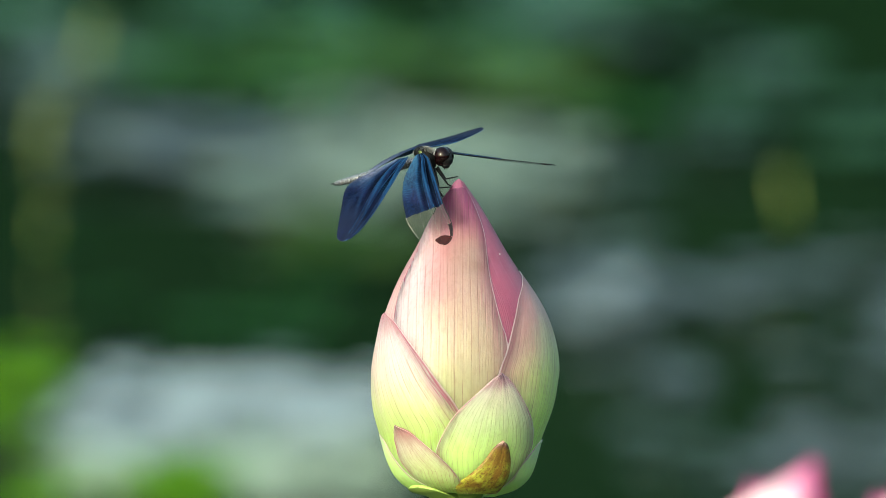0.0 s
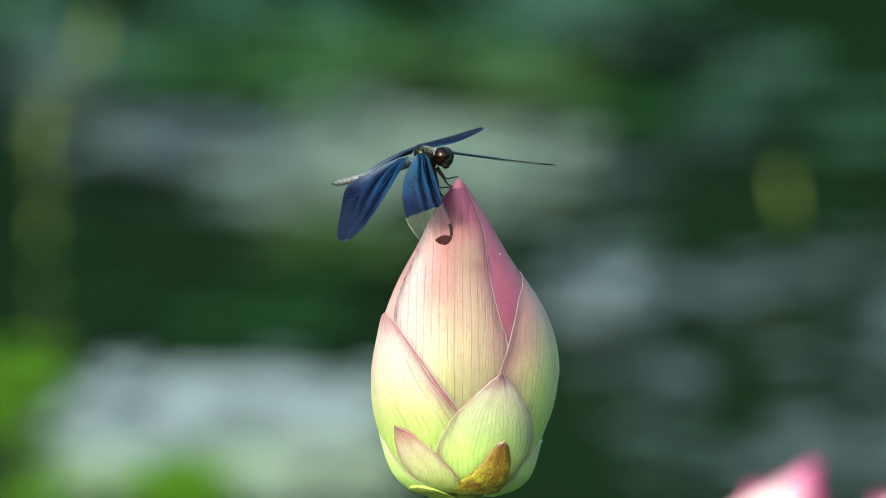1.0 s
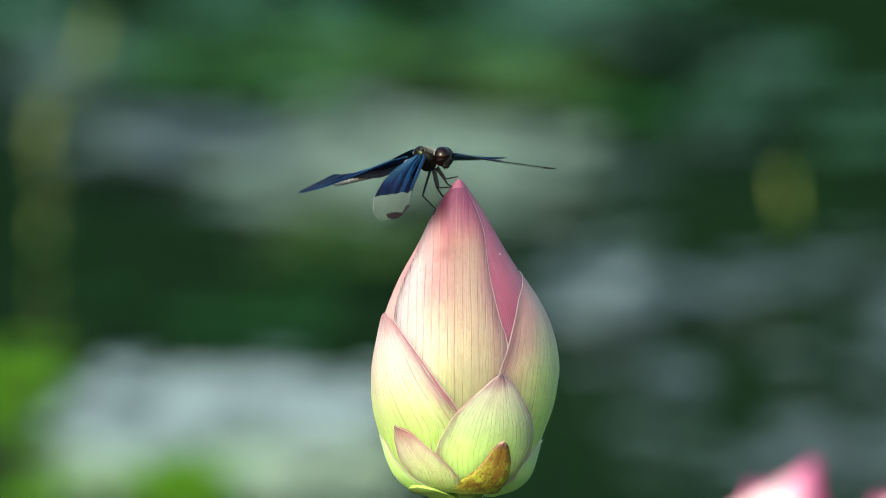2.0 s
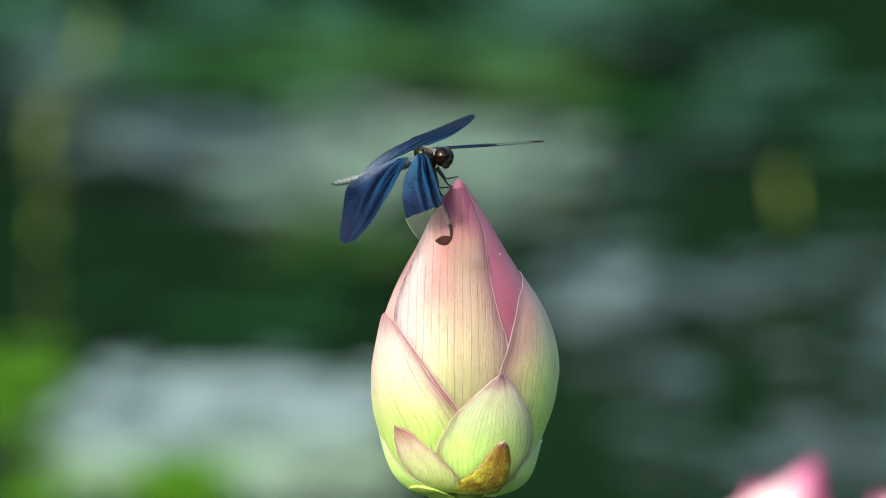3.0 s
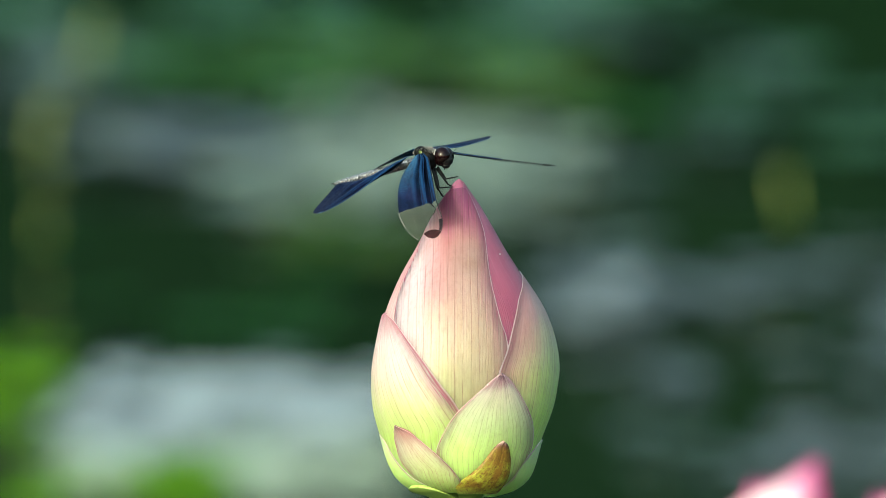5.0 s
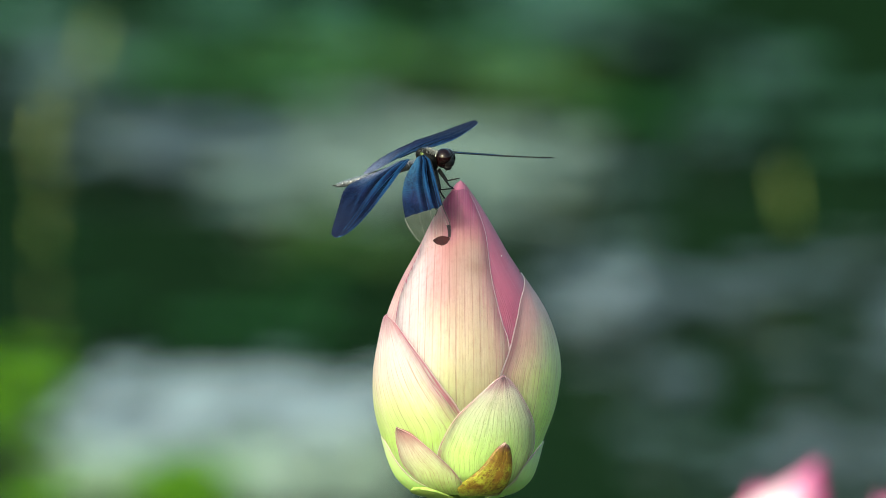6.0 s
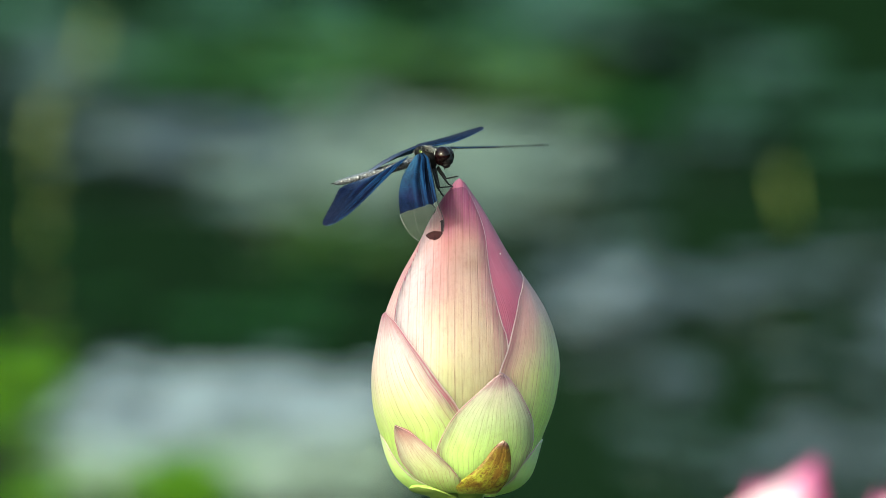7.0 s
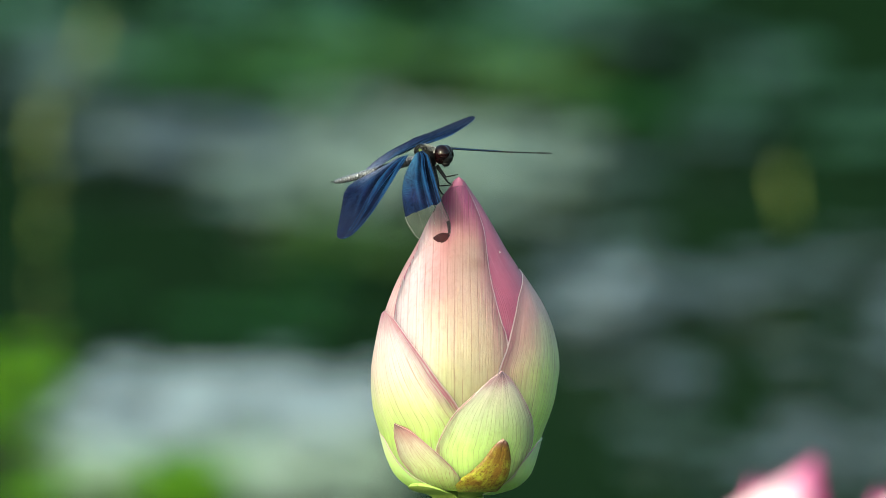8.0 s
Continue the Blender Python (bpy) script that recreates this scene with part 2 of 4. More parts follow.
mat_leaf_deep = leaf_material("leaf_deep_green", (0.006, 0.035, 0.006), (0.014, 0.06, 0.010), 0.6, 0.15)


def water_material():
    k = Mat("pond_water")
    c = k.coords("Object")
    n = k.noise(c, 3.0, 4.0)
    silt = k.noise(c, 0.7, 3.0)
    k.set(Base_Color=k.mix(silt, (0.006, 0.015, 0.008), (0.012, 0.025, 0.013)), Roughness=0.02, IOR=1.33)
    k.bump(n, 0.02, 0.05)
    return k.m


mat_water = water_material()


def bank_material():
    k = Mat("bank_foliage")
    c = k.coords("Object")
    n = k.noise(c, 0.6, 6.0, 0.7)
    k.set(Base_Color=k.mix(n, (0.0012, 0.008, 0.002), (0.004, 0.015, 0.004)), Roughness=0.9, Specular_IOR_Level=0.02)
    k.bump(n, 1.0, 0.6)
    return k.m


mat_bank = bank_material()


def shell_material(name, dark, light, metal, rough, scale, gloss=0.5):
    k = Mat(name)
    n = k.noise(k.coords("Object"), scale, 4.0, 0.6)
    k.set(Base_Color=k.mix(k.step(n, 0.35, 0.7), dark, light), Metallic=metal, Roughness=rough, Specular_IOR_Level=gloss)
    k.bump(n, 0.4, 0.0002)
    return k.m


mat_body = shell_material("body_black", (0.003, 0.003, 0.004), (0.011, 0.011, 0.011), 0.0, 0.38, 900.0, 0.25)
mat_thorax = shell_material("thorax_bronze_black", (0.002, 0.002, 0.002), (0.006, 0.005, 0.004), 0.0, 0.55, 420.0, 0.12)
mat_abdomen = shell_material("abdomen_grey", (0.06, 0.065, 0.075), (0.33, 0.34, 0.38), 0.5, 0.28, 2300.0)
mat_joint = shell_material("joint_dark_grey", (0.03, 0.032, 0.038), (0.13, 0.135, 0.15), 0.4, 0.35, 1800.0)
mat_eye = shell_material("eye_maroon", (0.0015, 0.0008, 0.0009), (0.008, 0.0022, 0.0028), 0.0, 0.14, 350.0, 0.25)
mat_hair = shell_material("hair_pale", (0.14, 0.14, 0.13), (0.34, 0.34, 0.32), 0.0, 0.5, 300.0)
mat_white = shell_material("line_white", (0.55, 0.52, 0.48), (0.75, 0.72, 0.68), 0.0, 0.5, 300.0)
mat_green_metal = shell_material("gland_green", (0.006, 0.010, 0.003), (0.07, 0.10, 0.02), 0.6, 0.3, 900.0)


def wing_material(name, dark, light, sheen, lobe):
    """Dark iridescent wing membrane: a net of cells, bluer towards the base, purple in patches; lobe: the colour at the
    rear of its base, with its sheen painted in.
    """
    k = Mat(name)
    c = k.coords("Object", (1.0, 1.9, 0.0))
    edge = k.voronoi(c, 1500.0)
    cell = k.node("ShaderNodeTexVoronoi", feature="F1")
    k.put(cell.inputs["Vector"], c)
    cell.inputs["Scale"].default_value = 1500.0
    grain = k.node("ShaderNodeSeparateColor")
    k.put(grain.inputs[0], cell.outputs["Color"])
    net = k.step(edge, 0.09, 0.0)
    along = k.node("ShaderNodeSeparateXYZ")
    k.put(along.inputs[0], k.node("ShaderNodeTexCoord").outputs["Object"])
    base = k.step(along.outputs[0], 0.020, 0.002)
    tone = k.noise(k.coords("Object", (0.25, 1, 1)), 420.0, 4.0)
    wide = k.noise(k.coords("Object"), 95.0, 2.0)
    body = k.mix(k.step(tone, 0.35, 0.7), dark, light)
    body = k.mix(k.step(wide, 0.46, 0.66, 0.0, 0.7), body, sheen)
    body = k.mix(k.math("MULTIPLY", base, k.step(tone, 0.42, 0.62, 0.15, 0.9)), body, (0.020, 0.062, 0.14))
    body = k.mix(k.math("MULTIPLY", k.step(grain.outputs[0], 0.4, 1.0), 0.3), body, (0.03, 0.07, 0.20))
    body = k.mix(k.math("MULTIPLY", net, 0.35), body, (0.006, 0.008, 0.02))
    # slate-grey towards the outer part
    q, far = k.uv()
    body = k.mix(k.math("MULTIPLY", k.step(far, 0.36, 0.85), k.step(tone, 0.3, 0.7, 0.35, 0.8)), body, (0.026, 0.033, 0.062))
    # light on the folds put into the colour: blue highlights on crests, near-black valleys
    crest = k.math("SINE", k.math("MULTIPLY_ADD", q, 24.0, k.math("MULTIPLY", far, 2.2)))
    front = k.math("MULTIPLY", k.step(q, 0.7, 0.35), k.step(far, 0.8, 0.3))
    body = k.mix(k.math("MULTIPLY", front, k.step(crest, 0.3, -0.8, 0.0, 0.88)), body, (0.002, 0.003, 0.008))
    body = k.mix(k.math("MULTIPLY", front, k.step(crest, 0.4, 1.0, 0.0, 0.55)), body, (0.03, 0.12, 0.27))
    # fine bright cross ribs near the base, in the folds
    rib = k.step(k.math("ABSOLUTE", k.math("SUBTRACT", k.math("FRACT", k.math("MULTIPLY_ADD", along.outputs[0], 1150.0, k.math("MULTIPLY", tone, 2.6))), 0.5)), 0.28, 0.1)
    rib = k.math("MULTIPLY", rib, k.math("MULTIPLY", k.step(along.outputs[0], 0.019, 0.005), k.step(tone, 0.5, 0.62)))
    body = k.mix(k.math("MULTIPLY", rib, 0.5), body, (0.05, 0.17, 0.32))
    # sun glancing off the rear of the base, painted as a lighter colour
    lobe_sheen = k.math("MULTIPLY", k.step(q, 0.42, 0.85), k.step(far, 0.44, 0.10))
    body = k.mix(k.math("MULTIPLY", lobe_sheen, k.step(grain.outputs[0], 0.1, 0.9, 0.25, 0.9)), body, lobe)
    k.set(Base_Color=body, Metallic=k.math("MULTIPLY_ADD", lobe_sheen, -0.5, 0.8), Roughness=k.step(grain.outputs[1], 0.0, 1.0, 0.36, 0.52), Specular_Tint=(0.20, 0.23, 0.33))
    k.bump(k.math("MULTIPLY_ADD", net, 0.8, k.math("MULTIPLY_ADD", grain.outputs[2], 0.45, tone)), 0.32, 0.00022)
    return k.m


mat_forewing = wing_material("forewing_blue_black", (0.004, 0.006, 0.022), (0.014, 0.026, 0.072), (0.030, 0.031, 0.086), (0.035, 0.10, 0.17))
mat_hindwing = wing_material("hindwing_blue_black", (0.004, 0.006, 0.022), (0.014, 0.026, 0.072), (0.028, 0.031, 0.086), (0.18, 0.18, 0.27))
# vein blue, brightened to paint the highlights along the fold ridges too
mat_vein = shell_material("wing_vein_blue", (0.010, 0.035, 0.11), (0.05, 0.17, 0.36), 0.8, 0.3, 900.0)
mat_dark = shell_material("wing_tip_black", (0.006, 0.004, 0.006), (0.016, 0.009, 0.010), 0.0, 0.6, 900.0, 0.15)


def spot_material():
    """Brown pigment in a clear membrane, which lets some light through."""
    k = Mat("wing_spot_brown")
    n = k.noise(k.coords("Object"), 900.0, 4.0, 0.6)
    k.set(Base_Color=k.mix(n, (0.006, 0.004, 0.006), (0.016, 0.009, 0.010)), Roughness=0.6, Specular_IOR_Level=0.15)
    tr = k.node("ShaderNodeBsdfTransparent")
    k.put(tr.inputs[0], (0.62, 0.42, 0.40))
    mx = k.node("ShaderNodeMixShader")
    k.put(mx.inputs[0], k.step(n, 0.3, 0.7, 0.42, 0.62))
    k.put(mx.inputs[1], tr.outputs[0])
    k.put(mx.inputs[2], k.b.outputs[0])
    k.put(k.out.inputs[0], mx.outputs[0])
    return k.m


mat_spot = spot_material()


def clear_material():
    k = Mat("wing_clear")
    c = k.coords("Object", (1.0, 1.6, 0.0))
    net = k.step(k.voronoi(c, 1700.0), 0.05, 0.0)
    k.set(Base_Color=(0.60, 0.61, 0.57), Roughness=0.5)
    tr = k.node("ShaderNodeBsdfTransparent")
    mx = k.node("ShaderNodeMixShader")
    k.put(mx.inputs[0], k.math("MULTIPLY_ADD", net, 0.13, 0.003))
    k.put(mx.inputs[1], tr.outputs[0])
    k.put(mx.inputs[2], k.b.outputs[0])
    k.put(k.out.inputs[0], mx.outputs[0])
    return k.m


mat_clear = clear_material()
mat_clear_vein = shell_material("wing_vein_pale", (0.20, 0.20, 0.18), (0.42, 0.41, 0.37), 0.0, 0.35, 600.0)


def flower_material():
    k = Mat("petal_open_pink")
    u, v = k.uv()
    n = k.noise(k.coords("Object"), 60.0, 3.0)
    body = k.ramp(k.math("ADD", v, k.math("MULTIPLY", n, 0.1)), [(0.0, (0.80, 0.79, 0.74)), (0.76, (0.82, 0.74, 0.79)), (0.92, (0.62, 0.24, 0.45)), (1.0, (0.50, 0.06, 0.27))])
    side = k.math("ABSOLUTE", k.math("MULTIPLY_ADD", u, 2.0, -1.0))
    body = k.mix(k.math("MULTIPLY", k.step(side, 0.80, 1.0), k.step(v, 0.3, 0.8)), body, (0.56, 0.06, 0.28))
    body = k.mix(k.math("MULTIPLY", k.step(u, 0.62, 0.80), k.step(v, 0.2, 0.6)), body, (0.52, 0.05, 0.26))
    k.set(Base_Color=body, Roughness=0.5)
    k.bump(n, 0.2, 0.001)
    k.thin(0.2, body)
    return k.m


mat_flower = flower_material()


# ---- mesh helpers ----
def mesh_of(name, bm, material, smooth=True):
    me = bpy.data.meshes.new(name)
    bm.normal_update()
    bm.to_mesh(me)
    bm.free()
    for p in me.polygons:
        p.use_smooth = smooth
    me.materials.append(material)
    return me


def part(name, bm, material, parent=None, label="", smooth=True):
    ob = new(name, mesh_of(name, bm, material, smooth))
    ob.parent = parent
    if label:
        ob["label"] = label
    return ob


def spline(xs, values):
    """A smooth function through a few stations, with no overshoot."""
    xs, values = [float(x) for x in xs], [float(v) for v in values]
    d = [(values[i + 1] - values[i]) / (xs[i + 1] - xs[i]) for i in range(len(xs) - 1)]
    m = [d[0]] + [0.0 if a * b <= 0 else 2 * a * b / (a + b) for a, b in zip(d, d[1:])] + [d[-1]]

    def at(x):
        x = min(max(x, xs[0]), xs[-1])
        i = 0
        while i < len(xs) - 2 and x > xs[i + 1]:
            i += 1
        h = xs[i + 1] - xs[i]
        t = (x - xs[i]) / h
        return ((1 + 2 * t) * (1 - t) ** 2 * values[i] + t * (1 - t) ** 2 * h * m[i]
                + t * t * (3 - 2 * t) * values[i + 1] + t * t * (t - 1) * h * m[i + 1])
    return at


def tube(bm, points, radii, sides=8, cap=True):
    """A round tube along points."""
    points = [Vector(p) for p in points]
    rings = []
    prev = None
    for i, p in enumerate(points):
        way = (points[min(i + 1, len(points) - 1)] - points[max(i - 1, 0)]).normalized()
        side = way.orthogonal() if prev is None else (prev - way * prev.dot(way))
        side.normalize()
        prev = side
        up = way.cross(side)
        r = radii[i] if isinstance(radii, (list, tuple)) else radii
        rings.append([bm.verts.new(p + (side * math.cos(a) + up * math.sin(a)) * r)
                      for a in (2 * math.pi * j / sides for j in range(sides))])
    for a, b in zip(rings, rings[1:]):
        for j in range(sides):
            bm.faces.new((a[j], a[(j + 1) % sides], b[(j + 1) % sides], b[j]))
    if cap:
        bm.faces.new(list(reversed(rings[0])))
        bm.faces.new(rings[-1])
    return bm


def ball(bm, centre, size, axis=None, segments=24, rings=16):
    """A rounded body of three half sizes; axis: its turn as a matrix."""
    m = Matrix.Translation(centre) @ (axis.to_4x4() if axis else Matrix()) @ Matrix.Diagonal((*size, 1))
    bmesh.ops.create_uvsphere(bm, u_segments=segments, v_segments=rings, radius=1.0, matrix=m)
    return bm


def sheet(rows, thick):
    """A closed thin shell over a grid of (point, normal, u, v) with its UVs, and if given where its veins run; thick tapers at the rim."""
    bm = bmesh.new()
    layer = bm.loops.layers.uv.new("UVMap")
    veined = len(rows[0][0]) > 4
    if veined:
        bm.loops.layers.uv.new("Veins")
        layer = bm.loops.layers.uv["UVMap"]
    second = bm.loops.layers.uv["Veins"] if veined else None
    n, k = len(rows), len(rows[0])
    top = [[bm.verts.new(cell[0]) for cell in r] for r in rows]
    low = []
    for i, r in enumerate(rows):
        line = []
        for j, (p, nn, u, v, *_) in enumerate(r):
            rim = min(1.0, 0.35 + 4.0 * min(u, 1 - u))
            line.append(bm.verts.new(p - nn * thick * rim))
        low.append(line)
    uv, grain = {}, {}
    for i in range(n):
        for j in range(k):
            grain[top[i][j]] = grain[low[i][j]] = rows[i][j][-1]
            uv[top[i][j]] = uv[low[i][j]] = (rows[i][j][2], rows[i][j][3])

    def face(*vs):
        f = bm.faces.new(vs)
        for loop in f.loops:
            loop[layer].uv = uv[loop.vert]
            if veined:
                loop[second].uv = (grain[loop.vert], uv[loop.vert][1])
    for i in range(n - 1):
        for j in range(k - 1):
            face(top[i][j], top[i][j + 1], top[i + 1][j + 1], top[i + 1][j])
            face(low[i][j], low[i + 1][j], low[i + 1][j + 1], low[i][j + 1])
        face(top[i][0], top[i + 1][0], low[i + 1][0], low[i][0])
        face(top[i][-1], low[i][-1], low[i + 1][-1], top[i + 1][-1])
    for j in range(k - 1):
        face(top[0][j], low[0][j], low[0][j + 1], top[0][j + 1])
        face(top[-1][j], top[-1][j + 1], low[-1][j + 1], low[-1][j])
    # the rim's faces keep a crisp edge
    for side in (top, low):
        rim = [r[0] for r in side] + side[-1][1:] + [r[-1] for r in side[:-1]][::-1] + side[0][1:-1][::-1]
        for p, q in zip(rim, rim[1:] + rim[:1]):
            edge = bm.edges.get((p, q))
            if edge:
                edge.smooth = False
    return bm


MM = 0.001

# ---- water and bank ----
bm = bmesh.new()
bmesh.ops.create_grid(bm, x_segments=40, y_segments=40, size=400.0)
tagged(part("water", bm, mat_water), "dark still pond water mirroring an unseen added bank", "water", kind="structure")


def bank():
    """A ring of dark foliage round the pond, with an uneven top; unseen, added so that the water mirrors dark."""
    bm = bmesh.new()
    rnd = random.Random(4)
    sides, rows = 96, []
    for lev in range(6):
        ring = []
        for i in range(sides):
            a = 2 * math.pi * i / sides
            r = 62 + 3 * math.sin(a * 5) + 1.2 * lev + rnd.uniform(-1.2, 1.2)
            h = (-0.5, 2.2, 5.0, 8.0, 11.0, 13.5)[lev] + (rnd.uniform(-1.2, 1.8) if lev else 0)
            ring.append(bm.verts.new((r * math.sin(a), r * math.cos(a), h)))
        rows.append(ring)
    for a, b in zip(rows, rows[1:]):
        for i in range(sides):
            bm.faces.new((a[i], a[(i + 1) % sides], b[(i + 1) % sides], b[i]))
    return tagged(part("backdrop", bm, mat_bank), "dark bank around the pond, out of view, added for the water to mirror", "bank", kind="structure")


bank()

# ---- lotus bud ----
PROFILE_Z = (-64.4, -62.6, -61.9, -61.0, -59.6, -57.3, -54.1, -51.3, -49.1, -46.3, -42.7, -38.4, -34.9, -30.9, -27.0, -23.4, -19.9, -15.6, -12.0, -8.4, -5.3, -0.6, 5.1, 10.9, 14.4, 16.4, 17.3, 17.8)
bud_radius = spline(PROFILE_Z, (5.2, 7.4, 10.2, 12.8, 15.0, 17.1, 18.6, 19.5, 20.1, 21.0, 22.2, 23.2, 23.6, 23.8, 23.4, 22.7, 21.8, 20.3, 18.6, 16.6, 14.75, 11.85, 8.68, 5.38, 2.95, 1.55, 0.9, 0.3))
bud_middle = spline(PROFILE_Z, (5.3, 5.4, 5.35, 5.2, 5.1, 4.95, 4.75, 4.65, 4.65, 4.75, 4.95, 5.25, 5.45, 5.75, 5.9, 5.95, 5.85, 5.6, 5.25, 4.8, 4.5, 4.3, 4.18, 4.03, 4.05, 3.98, 3.95, 4.0))


def wrapped(stations, low, high, material, parent, name="petal", label="", thick=0.45, tip_lift=0.0, curl=0.0, rows=44, cols=25, flesh=3.6, upright=False):
    """A petal that hugs the bud: stations of height (mm), left and right edge (degrees round the bud, 0 faces the
    camera), from the tip down; low and high: how far it lies off the bud at its base and tip (mm); upright: its veins run straight up, not along its edges."""
    zs = [s[0] for s in stations][::-1]
    left, right = spline(zs, [s[1] for s in stations][::-1]), spline(zs, [s[2] for s in stations][::-1])
    z0, z1 = zs[0], zs[-1]
    broad = max(zs, key=lambda h: right(h) - left(h))
    grid = []
    for i in range(rows + 1):
        v = i / rows
        v = 1 - (1 - v) ** 1.5
        z = z0 + (z1 - z0) * v
        line = []
        for j in range(cols):
            u = j / (cols - 1)
            a = radians(left(z) + (right(z) - left(z)) * u)
            side = abs(2 * u - 1)
            r = bud_radius(z) + low + (high - low) * v + tip_lift * v ** 6 + curl * side ** 4
            r += 0.035 * math.sin(u * 19 + z * 0.11) * (1 - side ** 2)
            r = max(r, 0.2)
            p = Vector((bud_middle(z) + r * math.sin(a), -r * math.cos(a), z)) * MM
            dz = 0.4
            slope = (bud_radius(z + dz) - bud_radius(z - dz)) / (2 * dz)
            nn = Vector((math.sin(a), -math.cos(a), -slope)).normalized()
            inner = min(1.0, 6 * min(u, 1 - u), 4 * (1 - v))
            deep = thick + max(0.0, min(flesh, 0.4 * r) - thick) * inner * inner * (3 - 2 * inner)
            zc = max(z, broad)
            along = (math.degrees(a) - left(zc)) / max(1.0, right(zc) - left(zc))
            grain = ((p.x / MM - 3.9) / (26 + 0.10 * (15 - z)) + 0.5) if upright else along if z < broad else u
            line.append((p, nn * MM * deep / thick, u, v, grain))
        grid.append(line)
    return part(name, sheet(grid, thick), material, parent, label)


def lotus_bud():
    bud = tagged(new("lotus_bud"), "closed cream and pink lotus bud, pale green below, on a stalk", "lotus bud")
    bud.matrix_basis = SUBJ
    # inner petals, from the heart outwards
    wrapped([(17.3, 180, 180), (15.5, 105, 255), (8, 100, 260), (-8, 105, 255), (-30, 115, 245), (-50, 130, 230), (-61, 150, 210)], -1.4, -0.2, mat_rose, bud)
    wrapped([(17.0, -95, -95), (15.5, -150, -35), (6, -150, -40), (-10, -140, -50), (-25, -130, -50), (-45, -115, -60), (-61, -100, -75)], -0.5, -0.05, mat_inner, bud, label="pale pink petal")
    wrapped([(17.2, 85, 85), (15.8, 30, 140), (10, 28, 138), (0, 22, 130), (-8, 18, 125), (-16, 14, 118), (-25, 12, 108), (-45, 30, 85), (-61, 50, 70)], -0.6, 0.05, mat_rose, bud, label="deep rose petal")
    wrapped([(17.9, 5, 5), (17.2, -55, 60), (16.2, -85, 88), (14, -88, 92), (5, -60, 62), (-20, -30, 32)], -0.9, 0.05, mat_tip, bud, label="rose-pink petal tip")
    wrapped([(15.6, 20, 20), (15.4, -20, 46), (15.0, -50, 48), (14.4, -72, 48.5), (13.0, -80, 48), (8.7, -82, 46), (5.9, -82, 44), (1.6, -72, 38), (-1.3, -66, 33.5), (-5.6, -65, 28.6), (-10.6, -65, 25.2), (-14.9, -62, 24.2), (-19.1, -59, 25), (-22.4, -57, 27), (-35, -50, 26), (-50, -32, 16), (-61, -16, 8)], -0.5, 0.2, mat_centre, bud, label="cream petal flushed pink at the tip", upright=True)
    # outer petals
    wrapped([(-12, 178, 178), (-14, 160, 205), (-20, 140, 222), (-30, 128, 232), (-42, 130, 230), (-54, 145, 215), (-61, 165, 195)], -0.7, 0.1, mat_side, bud)
    wrapped([(-5.2, 94, 94), (-6.6, 82, 106), (-8.4, 67, 115), (-12.7, 46.2, 128), (-17.7, 35.6, 138), (-21.3, 30.4, 142), (-25.6, 25.8, 145), (-31.3, 20.3, 146), (-40, 18, 142), (-52, 34, 120), (-61, 52, 100)], -0.3, 0.05, mat_side, bud)
    wrapped([(-16.0, -76, -76), (-17.2, -92, -64), (-18.6, -102, -55), (-23.4, -118, -39), (-28.4, -126, -26.4), (-33.4, -131, -16.2), (-37, -133, -8.6), (-40.1, -133, -3.3), (-46, -128, 5), (-54, -112, 0), (-61, -95, -35)], -0.2, 0.3, mat_left, bud, tip_lift=0.2, label="cream petal with a rose margin")
    wrapped([(-46, 185, 185), (-48, 168, 200), (-52, 150, 215), (-57, 145, 220), (-62, 155, 205)], -0.05, 0.1, mat_low, bud)
    wrapped([(-48.2, 86, 86), (-49, 76, 100), (-50.6, 67, 112), (-53.4, 56, 122), (-56.3, 49, 126), (-58.4, 46, 126), (-60.6, 40, 120), (-62.6, 36, 110)], 0.25, 0.15, mat_low, bud)
    wrapped([(-46.8, -84, -84), (-48.5, -98, -73), (-51.3, -110, -66), (-55.6, -122, -55), (-58.1, -124, -46), (-60.6, -118, -32), (-62.6, -108, -24)], 0.25, 0.1, mat_low, bud)
    wrapped([(-31.0, 21.7, 21.7), (-32.4, 16.9, 26.4), (-35.1, 10.3, 33.0), (-37.7, 3.8, 38.6), (-40.3, -2.6, 44.5), (-43.1, -8.1, 51.2), (-46.3, -13.1, 57.6), (-49.5, -17.6, 61.5), (-51.3, -19.3, 60.2), (-53.9, -17.8, 54.5), (-56.7, -9, 49), (-59, 2, 44), (-61, 8, 36)], 0.3, 0.45, mat_front, bud, tip_lift=0.15, label="pale green petal with a purple tip")
    wrapped([(-44.4, -48.8, -48.8), (-45.2, -50.3, -43), (-46.0, -51.5, -37.9), (-48.9, -53.6, -27.1), (-52.0, -53.5, -17.1), (-55.6, -48.5, -7.3), (-58.1, -42, -2.8), (-60.1, -32, -1), (-61.4, -20, 0)], 0.6, 0.6, mat_small, bud, tip_lift=0.5, label="small green petal with a pink margin")
    # sepals
    wrapped([(-48.3, 29.5, 29.5), (-48.9, 26.8, 33), (-50.0, 23.6, 35.5), (-52.4, 18.5, 38.6), (-54.1, 14.3, 40), (-56.7, 5.6, 41), (-58.6, -3.3, 41), (-60.1, -9.5, 41), (-61.7, -7.5, 45)], 1.0, 0.9, mat_brown, bud, "sepal", "olive-brown withered sepal", thick=0.9, tip_lift=0.6, curl=-0.5)
